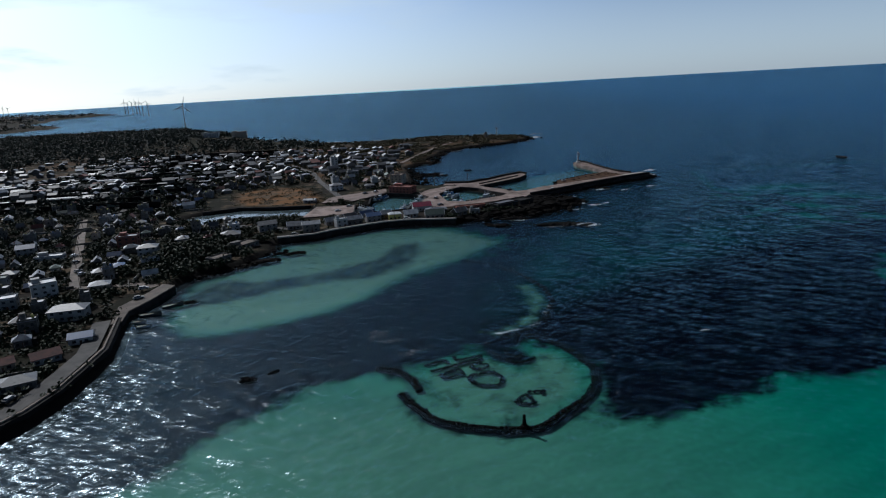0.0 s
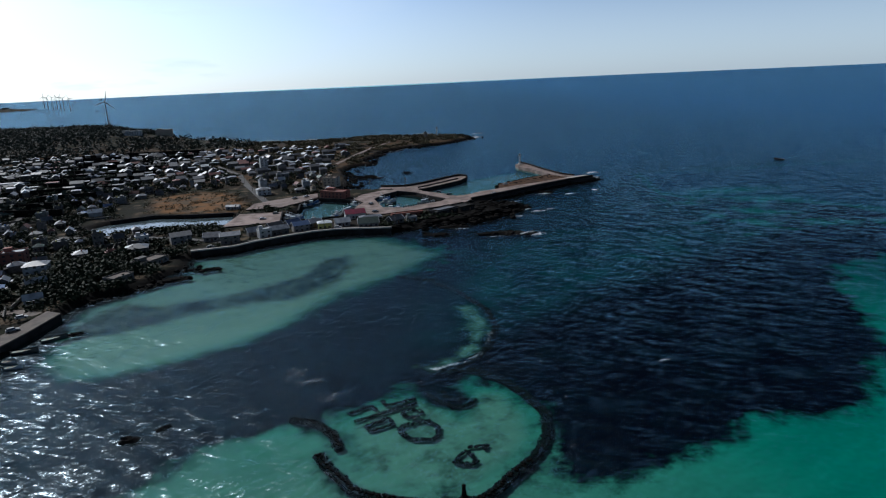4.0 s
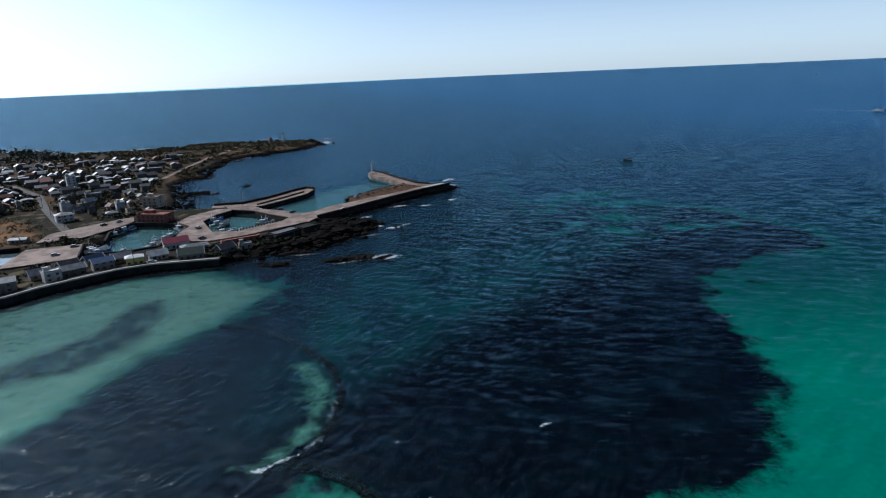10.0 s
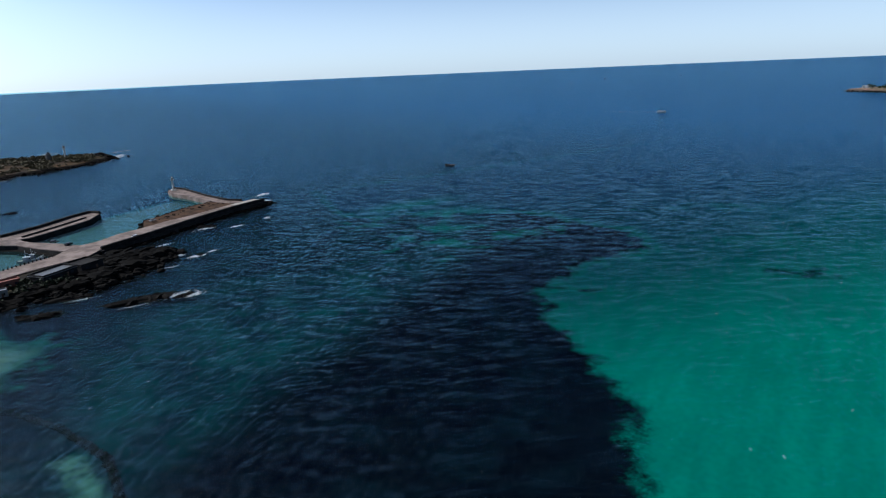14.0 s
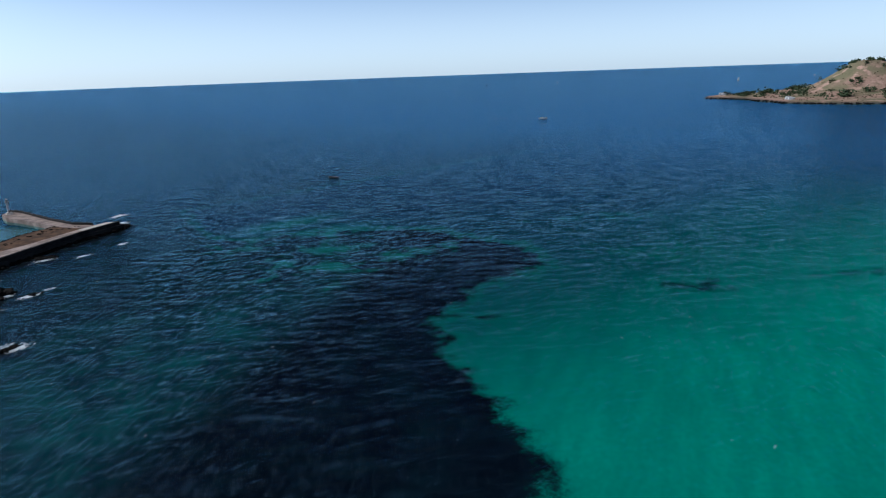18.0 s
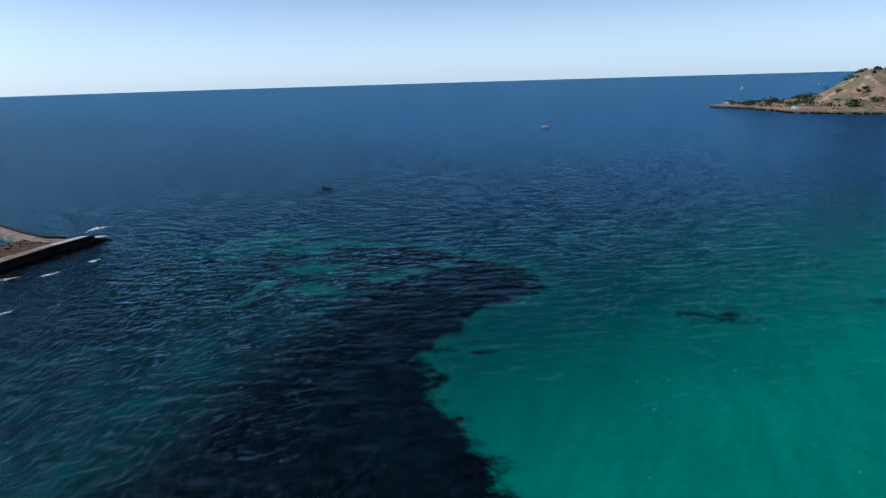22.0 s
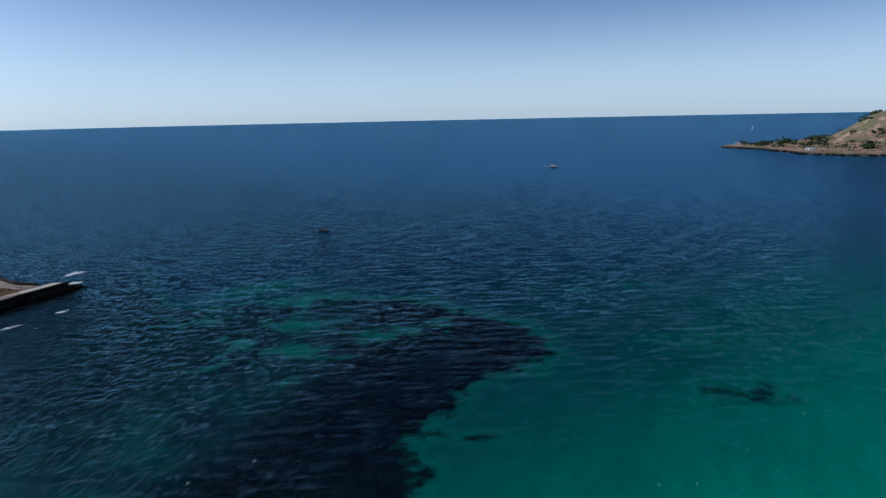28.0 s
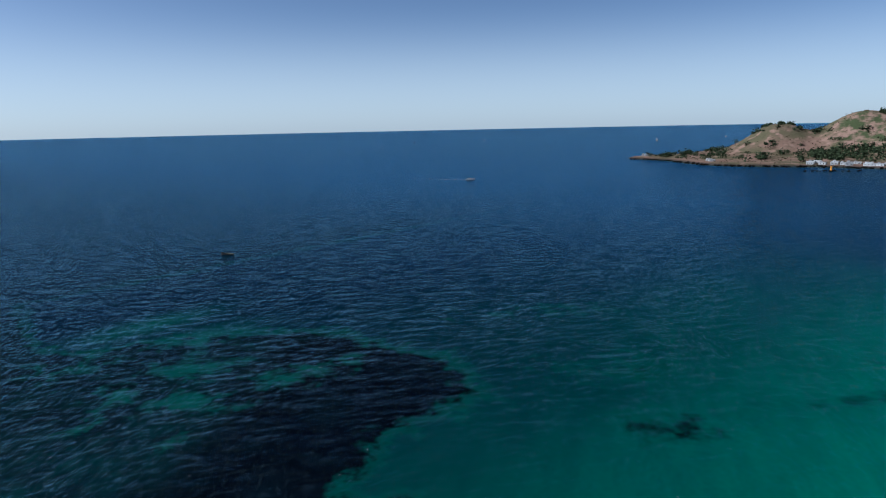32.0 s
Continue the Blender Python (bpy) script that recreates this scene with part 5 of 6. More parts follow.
for key, geo in far_roofs.items():
    part("roofs", geo, M[key], far)

# ---- trees and scrub ----
def tree(height, label, mat="leaf", group="village trees"):
    ob = base("tree", label, "tree", group)
    bm = bmesh.new()
    tube(bm, [(0, 0, -0.5, 0.3), (0.1, 0, height * 0.3, 0.22), (0.2, 0.1, height * 0.6, 0.12)], 7)
    for k in range(4):
        a = k * 1.6 + 0.4
        rod(bm, (0.12, 0.03, height * (0.3 + 0.06 * k)), (1.6 * math.cos(a), 1.6 * math.sin(a), height * (0.55 + 0.06 * k)), 0.08, 5)
    part("trunk", bm, M["bark"], ob)
    cs = []
    for _ in range(9):
        c = np.array([rng.normal(0, 0.24), rng.normal(0, 0.24), rng.uniform(0.45, 0.9)]) * height
        cs.append(c + rng.normal(size=(40, 3)) * height * np.array([0.11, 0.11, 0.08]))
    cs = np.concatenate(cs)
    part("crown", tufts(cs, rng.uniform(0.6, 1.3, len(cs)), rng), M[mat], ob)
    return ob


TREES = [tree(6.5, "broad dark evergreen tree between the houses"), tree(5.0, "low dark evergreen tree with a ragged crown"), tree(8.5, "tall dark pine with a loose crown")]


def plant(x, y, k=None):
    ob = TREES[int(rng.integers(0, 3)) if k is None else k]
    s = rng.uniform(0.8, 1.25)
    t = set_thing(ob, pose(x, y, at(x, y) - 0.1, 0, 0, rng.uniform(0, 360)) @ Matrix.Diagonal((s, s, s * 0.8, 1)))
    return t


count = 0
while count < 240:
    x, y = rng.uniform(-320, -60), rng.uniform(150, 760)
    if -200 < x < -80 and 385 < y < 440:
        continue
    if inland(np.array([x]), np.array([y]))[0] > 6 and free(x, y, 1.5) and edge_distance(np.array([x]), np.array([y]), FIELD)[0] < -3:
        if min(line_distance(np.array([x]), np.array([y]), r)[0] for r in ROADS) > 5:
            plant(x, y)
            count += 1


def thicket(name, n, area, radius, leaf, per, mat, label, zfun, want):
    """Many crowns as one mass of leaves."""
    pts = []
    while len(pts) < n:
        x, y = rng.uniform(area[0], area[1], 400), rng.uniform(area[2], area[3], 400)
        ok = want(x, y)
        pts += list(zip(x[ok], y[ok]))
    pts = np.array(pts[:n])
    z = zfun(pts[:, 0], pts[:, 1])
    size = rng.uniform(0.6, 1.3, n) * radius
    c = np.stack([pts[:, 0], pts[:, 1], z + size * 0.55], 1)
    c = np.repeat(c, per, 0) + rng.normal(size=(n * per, 3)) * np.repeat(size, per)[:, None] * np.array([0.5, 0.5, 0.32])
    ob = part(name, tufts(c, rng.uniform(0.6, 1.3, len(c)) * leaf, rng, 0.5), M[mat])
    tagged(ob, label, "", "", "stuff")


def patchy(x, y, size, level, seed):
    return rough_field(x, y, size, seed) > level


def spaced(x, y):
    keep = np.ones(len(x), bool)
    for a, b, r in TAKEN:
        keep &= (x - a) ** 2 + (y - b) ** 2 > (r + 1.0) ** 2
    for r in ROADS:
        keep &= line_distance(x, y, r) > 4.5
    return keep


thicket("woods", 5200, (-1500, -170, 880, 1800), 7.0, 2.5, 26, "wood_leaf", "dark evergreen woods behind the village", ground_z,
        lambda x, y: (inland(x, y) > 25) & (y > 900 + 0.12 * (x + 500)) & ~((x > -410) & (x < -280) & (y > 1080) & (y < 1180)))
thicket("woods", 1500, (-900, -200, 480, 920), 5.0, 2.4, 14, "wood_leaf", "dark groves between far fields", ground_z,
        lambda x, y: (inland(x, y) > 25) & patchy(x, y, 70, 0.05, 2.0) & spaced(x, y))
thicket("scrub", 2600, (-180, 140, 700, 1060), 2.0, 1.6, 12, "scrub", "dry brown and green scrub on the point", ground_z,
        lambda x, y: (inland(x, y) > 6) & patchy(x, y, 30, -0.05, 5.0) & spaced(x, y))
thicket("scrub", 6500, (-420, -40, 130, 760), 2.2, 1.1, 13, "leaf", "dark hedges and garden shrubs in the village", ground_z,
        lambda x, y: (inland(x, y) > 4) & patchy(x, y, 14, -0.02, 7.0) & (edge_distance(x, y, FIELD) < -2) & spaced(x, y))
thicket("scrub", 2600, (-330, -122, 140, 400), 2.3, 1.1, 13, "leaf", "dense dark garden trees between the near houses", ground_z,
        lambda x, y: (inland(x, y) > 5) & patchy(x, y, 18, -0.2, 4.0) & spaced(x, y))
thicket("scrub", 90, (-10, 50, 398, 440), 2.0, 1.0, 14, "leaf", "dark shrubs along the harbour rocks", ground_z,
        lambda x, y: (inland(x, y) > 4) & (y < 402 + 0.65 * x + 12) & spaced(x, y))
thicket("dry_grass", 900, (-180, -90, 470, 575), 0.9, 0.5, 8, "scrub", "dry tussocks on the brown field", ground_z,
        lambda x, y: (edge_distance(x, y, FIELD) > -6) & patchy(x, y, 12, 0.02, 8.0))

thicket("reeds", 420, (-190, -92, 398, 438), 1.6, 1.0, 12, "leaf", "dark reeds and bushes round the pond", ground_z,
        lambda x, y: (inland(x, y) > 1) & (y < 436) & spaced(x, y))

thicket("grove", 330, (-160, -98, 290, 370), 3.4, 1.3, 22, "leaf", "dense dark grove above the shore rocks", ground_z,
        lambda x, y: (inland(x, y) > 3) & (np.hypot((x + 130) / 26, (y - 332) / 36) < 1) & (np.hypot(x + 112, y - 349) > 11) & (np.hypot(x + 117, y - 322) > 9))
# black stone yard and field walls
for k in range(170):
    x, y, a = rng.uniform(-300, -125), rng.uniform(150, 480), radians(18 + 90 * (k % 2) + rng.uniform(-8, 8))
    line = [(x + i * 4 * math.cos(a), y + i * 4 * math.sin(a)) for i in range(5)]
    if min(float(inland(np.array([p[0]]), np.array([p[1]]))[0]) for p in line) > 8 and all(free(p[0], p[1], 1.0) for p in line):
        z = at(*line[2])
        tagged(part("yard_wall", ribbon(line, 0.5, z - 1.5, z + 1.3), M["stone"]), "low black stone yard wall", "", "", "structure")
for gy in np.arange(500, 900, 33.0):
    wall = part("field_wall", ribbon([(-420 + 40 * i, gy + 6 * math.sin(i * 1.3 + gy)) for i in range(6)], 0.7, 1.0, 6.4 + 0.004 * gy), M["basalt"])
    tagged(wall, "low black stone field wall", "", "", "structure")

# ---- rocks ----
ico = bmesh.new()
bmesh.ops.create_icosphere(ico, subdivisions=2, radius=1.0)
ICO_V, ICO_F = np.array([v.co[:] for v in ico.verts]), np.array([[v.index for v in f.verts] for f in ico.faces])
ico.free()


def stones(items):
    """Craggy stones as vertices and faces; items are x, y, z, length, width, height, turn."""
    vs, fs = [], []
    for k, (x, y, z, sx, sy, sz, turn) in enumerate(items):
        off = Vector((k * 3.1 % 97, k * 1.7 % 89, k * 0.9 % 83))
        f = np.array([1 + 0.6 * noise.fractal(Vector(v) * 1.25 + off, 1.0, 2.0, 3) for v in ICO_V])[:, None]
        v = ICO_V * f * np.array([sx, sy, sz])
        c, s = math.cos(turn), math.sin(turn)
        vs.append(np.stack([x + v[:, 0] * c - v[:, 1] * s, y + v[:, 0] * s + v[:, 1] * c, z + v[:, 2]], 1))
        fs.append(ICO_F + len(ICO_V) * k)
    return np.concatenate(vs).tolist(), np.concatenate(fs).tolist()


def along(line, gap, spread, lo, hi, z=0.0, squash=0.55):
    out = []
    for (ax, ay), (bx, by) in zip(line, line[1:]):
        n = max(1, int(math.hypot(bx - ax, by - ay) / gap))
        for i in range(n):
            k = (i + rng.random()) / n
            s = rng.uniform(lo, hi)
            out.append((ax + (bx - ax) * k + rng.normal(0, spread), ay + (by - ay) * k + rng.normal(0, spread), z + rng.uniform(-0.3, 0.2) * s, s, s * rng.uniform(0.6, 1), s * squash, rng.uniform(0, 6.28)))
    return out


def rock_mass(name, items, label, kind="stuff"):
    tagged(part(name, stones(items), M["basalt"]), label, "", "", kind)


rock_mass("shore_rocks", along([(-122, 303), (-110, 310), (-102, 325), (-95, 341), (-95, 352)], 0.9, 3.0, 0.6, 1.9), "black basalt boulders along the village shore")
rock_mass("shore_rocks", along(COAST[19:27], 0.5, 4.0, 0.8, 2.6, 0.3), "black basalt rocks on the harbour point")
heap = []
while len(heap) < 300:
    x, y, s = rng.uniform(12, 102), rng.uniform(390, 460), rng.uniform(0.5, 1.6)
    shelf = len(heap) < 130
    if edge_distance(np.array([x]), np.array([y]), ROCK_POINT)[0] > (0 if shelf else -2.5) and y < 437 + 0.42 * (x - 20) and free(x, y, 2):
        s = rng.uniform(2.2, 5.5) if shelf else s
        heap.append((x, y, at(x, y) + 0.05 * s, s, s * rng.uniform(0.45, 0.9), s * (rng.uniform(0.2, 0.42) if shelf else rng.uniform(0.35, 0.7)), rng.uniform(-0.4, 1.2)))
rock_mass("shore_rocks", heap, "heaped black basalt on the harbour point")
rock_mass("shore_rocks", along(COAST[31:] + NORTH[:9], 1.6, 5.0, 1.0, 3.2, 0.2), "black basalt rocks round the bay")
rock_mass("shore_rocks", along(NORTH[8:20], 2.5, 9.0, 1.5, 5.0, 0.3), "black basalt rocks on the outer coast")
rock_mass("armour_stones", along([(66, 462.5), (93, 479), (120, 498), (153, 519), (181, 531), (183, 537), (172, 545)], 0.55, 1.4, 0.7, 1.6, 0.1), "black armour stones along the breakwater foot")
rock_mass("armour_stones", along([(94.5, 505), (98, 526), (112, 536.5), (130, 552.5), (146, 560), (152, 557)], 0.5, 1.3, 0.7, 1.6, 1.6), "black stones heaped on the inner breakwater")
rock_mass("armour_stones", along([(104, 524), (122, 535), (146, 550), (156, 546)], 1.3, 3.0, 0.4, 1.2, 2.4), "heaped black stones between the breakwater arms")
rock_mass("armour_stones", along([(5, 546.5), (24, 542.5), (42, 554.5), (62, 575.5)], 0.9, 1.0, 0.6, 1.2, 0.0), "black stones along the jetty foot")
rock_mass("armour_stones", along(SEAWALL_NEAR[1:], 1.2, 1.2, 0.5, 1.1, -0.3) + along(offset_line(SEAWALL_HARBOUR, -2.0), 1.2, 1.0, 0.5, 1.1, -0.3), "dark boulders at the seawall foot")
# reefs standing clear of the shore: x, y, length, width, height, turn
REEFS = [(72, 373, 15, 4, 1.0, -8), (86, 367, 4, 2, 0.7, 10), (36, 379, 8.5, 3, 0.9, -8), (46, 396, 9, 3.5, 0.9, -8), (92, 437, 9, 5, 2.0, 40), (76, 428, 8, 4, 1.5, 25), (127, 490, 6, 3, 0.9, -20), (108, 428, 3, 1.5, 0.5, 0),
         (-8, 621, 11, 5, 1.6, 10), (30, 640, 5, 2, 0.7, 0), (-93, 325, 7, 3.5, 1.0, 20), (-102, 318, 4, 3, 0.9, 60), (-81, 339, 5, 2.2, 0.8, 15), (-88, 340, 3, 2.2, 0.8, 0), (-111, 262, 5, 1.4, 0.6, 20),
         (23, 846, 18, 6, 1.6, 40), (5, 800, 12, 5, 1.4, 30), (60, 895, 12, 4, 1.2, 20), (120, 925, 10, 4, 1.2, 20), (-62, 181, 2.6, 1.6, 0.6, 0), (-56, 186, 1.6, 1.0, 0.4, 40), (2, 615, 5, 2, 0.6, 0)]
for x, y, sx, sy, sz, turn in REEFS:
    reef = base("rock", "low black basalt reef awash in the sea" if sx > 6 else "small black rock breaking the water", "rock", "reefs off the shore")
    part("slab", stones([(x, y, -0.1, sx, sy, sz, radians(turn))]), M["basalt"], reef)
    for _ in range(7):
        a, s = rng.uniform(-0.8, 0.8), rng.uniform(0.15, 0.4)
        part("crag", stones([(x + a * sx * math.cos(radians(turn)) + rng.normal(0, 0.4 * sy), y + a * sx * math.sin(radians(turn)) + rng.normal(0, 0.4 * sy), 0.1, sx * s, sy * s * 1.5, sz * 1.1, rng.uniform(0, 6))]), M["basalt"], reef)

# ---- stone fish weirs and figures on the sandy bottom ----
WEIR = [(-14.3, 167.4), (-11.4, 161.3), (-8.4, 156.9), (-6.1, 152.7), (-2.8, 150.0), (0.9, 148.3), (6.2, 146.1), (12.6, 144.5), (19.2, 144.1), (22.6, 144.7), (25.7, 147.4), (30, 152), (35, 156.5), (39, 161.5), (42, 167.5), (44, 177), (41, 188), (37, 197), (31, 204), (23, 209)]
WEIR_WEST = [(-23, 185.6), (-18, 183.6), (-13.7, 179.7), (-11.1, 175.6), (-10.2, 172.5), (-9.2, 168.8)]
WEIR_FAR = [(20, 208.5), (25, 210), (31, 214), (38, 225), (42.5, 241), (42, 258), (34, 281), (24, 299), (9, 309)]


def weir(line, width, top, label, gap=0.32):
    rows = []
    for off in np.linspace(-width / 2, width / 2, 5):
        rows += along(offset_line(line, off), gap * 1.6, 0.2, 0.24, 0.46, top - 0.5 * abs(off) / width * 2, 0.6)
    ob = base("stone_weir", label, "weir", "stone fish weirs")
    part("core", ribbon(line, width * 0.8, -2, top - 0.15), M["basalt"], ob)
    tagged(part("stonework", stones(rows), M["basalt"], ob), kind="stuff")


weir(WEIR[:13], 2.3, 0.08, "curved black stone fish weir standing in clear shallow water")
weir(WEIR[12:], 2.3, -0.25, "sunken end of the black stone fish weir")
weir(WEIR_WEST, 2.0, 0.0, "short black stone wing of the fish weir")
weir(WEIR_FAR, 1.6, -0.45, "drowned outer stone weir in dark water", 0.5)


def figure(name, lines, label, width=1.1, category="stone figure"):
    ob = base(name, label, category, "figures laid in stones on the sand")
    for line in lines:
        items = []
        for off in (-width / 4, width / 4):
            items += along(offset_line(line, off), 0.45, 0.12, 0.3, 0.5, -0.75, 0.6)
        part("stroke", stones(items), M["basalt"], ob)


def ring(cx, cy, rx, ry, n=14):
    return [(cx + rx * math.cos(2 * math.pi * i / n), cy + ry * math.sin(2 * math.pi * i / n)) for i in range(n + 1)]


figure("stone_letter", [[(-7.7, 186.2), (-1.8, 189.8), (-0.2, 186.8)], [(-6.0, 182.0), (3.4, 185.9)], [(-2.9, 179.0), (3.0, 182.2), (4.1, 178.8), (-1.9, 176.5), (-2.9, 179.0)]], "letter of dark stones laid on pale sand under water", 1.3, "letter")
figure("stone_letter", [[(1.2, 191.9), (2.4, 188.9), (10.8, 191.5)], [(3.6, 186.0), (10.7, 188.9)], ring(9.2, 183.4, 2.4, 2.0)], "round-bottomed letter of dark stones under water", 1.3, "letter")
figure("stone_heart", [[(5.9, 176.2), (6.9, 178.1), (9.0, 177.9), (10.8, 179.0), (13.6, 178.5), (15.5, 175.2), (15.2, 171.6), (13.4, 169.6), (8.4, 170.8), (6.2, 173.6), (5.9, 176.2)]], "large heart of dark stones on the sand", 1.7)
figure("stone_heart", [[(17.8, 158.9), (19.3, 162.1), (21.0, 163.0), (22.1, 161.6), (22.3, 159.8), (22.9, 158.8), (21.4, 157.5), (17.8, 158.9)]], "small heart of dark stones on the sand", 1.2)
figure("stone_arrow", [[(21.6, 164.9), (26.6, 165.0)], [(26.6, 165.0), (25.0, 163.6)]], "short arrow of dark stones on the sand", 0.8)
figure("stone_arc", [[(13.6, 194.6), (15.6, 191.0), (17.0, 188.6), (20.2, 185.4), (23.6, 184.5), (25.9, 186.2), (27.3, 188.4)], [(18.6, 194.6), (19.0, 191.3), (20.5, 189.4), (22.6, 188.7), (23.6, 190.2)]], "smiling arcs of dark stones under water", 1.2)
statue = bmesh.new()
tube(statue, [(0, 0, 0, 1.1), (0, 0, 0.5, 0.95), (0, 0, 0.7, 0.55), (0, 0, 2.0, 0.48), (0, 0, 2.2, 0.34), (0, 0, 2.6, 0.4), (0, 0, 3.0, 0.36), (0, 0, 3.15, 0.5), (0, 0, 3.4, 0.3)], 10)
statue = tagged(part("stone_statue", statue, M["basalt"]), "upright carved basalt statue on the stone weir", "statue")
statue.matrix_basis = pose(18, 144.4, 0.2)

# ---- foam ----
def foam(spots, label, seed):
    r = np.random.default_rng(seed)
    vs, fs = [], []
    for x, y, sx, sy, turn, n, *size in spots:
        c, s = math.cos(radians(turn)), math.sin(radians(turn))
        for _ in range(n if size else 5 * n):
            u, v = r.normal(0, 0.55) * sx, r.normal(0, 0.6) * sy
            px, py, q = x + u * c - v * s, y + u * s + v * c, r.uniform(0.2, 1.0) * (size[0] if size else min(0.5, 0.16 + sy * 0.12))
            k = len(vs)
            m = 7
            for i in range(m):
                a, d = 2 * math.pi * i / m, q * r.uniform(0.45, 1.2)
                dx, dy = d * 1.8 * math.cos(a), d * 0.7 * math.sin(a)
                vs.append((px + dx * c - dy * s, py + dx * s + dy * c, 0.05 + float(sea_level(px, py)) + r.uniform(0, 0.08)))
            fs.append(list(range(k, k + m)))
    tagged(part("foam", (vs, fs), M["foam"]), label, "", "", "stuff")


foam([(84, 370, 6, 2, 10, 40), (89, 366, 4, 1.6, 20, 40), (66, 367, 5, 0.8, 0, 14), (106, 427, 4, 2.0, 15, 40), (114, 431, 2.5, 1.2, 10, 12), (90, 415, 4, 1.2, 0, 12), (50, 391, 5, 1.0, 0, 14), (98, 434, 4, 1.5, 10, 18)], "white foam round the outer reefs", 1)
foam([(189, 572, 6, 3, 30, 30), (181, 546, 5, 3, 30, 40), (164, 489, 3, 1.5, 20, 16), (96, 462, 4, 1.5, 20, 20), (125, 487, 5, 2, 20, 24), (141, 479, 4, 1.5, 20, 20)], "white foam at the breakwater", 2)
foam([(146, 968, 14, 6, 40, 150, 1.1), (150, 985, 10, 4, 60, 60, 1.2), (124, 930, 14, 3, 30, 60, 0.9), (26, 846, 18, 5, 60, 140, 1.0), (-6, 715, 9, 2.5, 30, 24), (-20, 600, 5, 1.5, 80, 12), (0, 620, 4, 1.4, 20, 14)], "surf on the rocky point", 3)
OUTER = [(150, 1010), (90, 1060), (20, 1095), (-60, 1085), (-120, 1075), (-180, 1090), (-270, 1165), (-360, 1260)]
foam([(x + rng.normal(0, 10), y + rng.normal(0, 10), 16, 2.5, rng.uniform(-20, 20), 26, 2.0) for x, y, *_ in along(OUTER, 16, 6, 1, 2)], "white breakers off the outer coast", 31)
foam([(-60, 1062, 40, 7, 8, 90, 2.0), (40, 1052, 30, 6, -20, 70, 2.0), (-200, 1085, 50, 8, -35, 90, 2.2), (-330, 1215, 50, 9, -50, 90, 2.4), (-150, 1060, 40, 6, -5, 60, 2.0)], "line of surf along the outer coast", 4)
foam([(18, 207.5, 1.5, 0.8, 20, 50, 0.35), (23, 209.3, 3.2, 0.7, 20, 60, 0.22), (31, 214, 4, 0.8, 45, 40, 0.2), (37.5, 227, 5, 0.8, 70, 40, 0.18)], "small wave breaking over the drowned weir", 5)
r = np.random.default_rng(11)
foam([(x, y, 0.6, 0.25, 25, 3, 0.17) for x, y in zip(r.uniform(-90, 420, 170), r.uniform(150, 520, 170)) if float(inland(np.array([x]), np.array([y]))[0]) < -14], "scattered small whitecaps", 12)
foam([(-106 + 2 * k, 240 - 2.0 * k, 2.0, 0.8, 40, 9, 0.25) for k in range(5)] + [(-25, 213, 5, 2.5, 60, 70, 0.22), (-20, 206, 4, 1.6, 10, 50, 0.2), (-12, 196, 5, 2, 40, 50, 0.18), (87, 200, 1.4, 0.5, 0, 10, 0.35)], "thin streaks of foam on the lagoon", 13)

# ---- boats ----
def hull_mesh(length, beam, depth, lift):
    bm = bmesh.new()
    n = 9
    rows = []
    for i in range(n):
        k = i / (n - 1)
        w = beam / 2 * (0.78 + 0.22 * min(1, k * 3)) * (1 - max(0, (k - 0.55) / 0.45) ** 2.2 * 0.97)
        top = depth * (0.62 + lift * k * k)
        x = (k - 0.5) * length
        rows.append([bm.verts.new((x, s * w * f, z)) for s, f, z in ((-1, 1, top), (-1, 0.85, depth * 0.15), (-1, 0.3, -depth * 0.3), (1, 0.3, -depth * 0.3), (1, 0.85, depth * 0.15), (1, 1, top))])
    for a, b in zip(rows, rows[1:]):
        for j in range(5):
            bm.faces.new((a[j], a[j + 1], b[j + 1], b[j]))
    bm.faces.new(rows[0])
    bm.faces.new(rows[-1])
    return bm


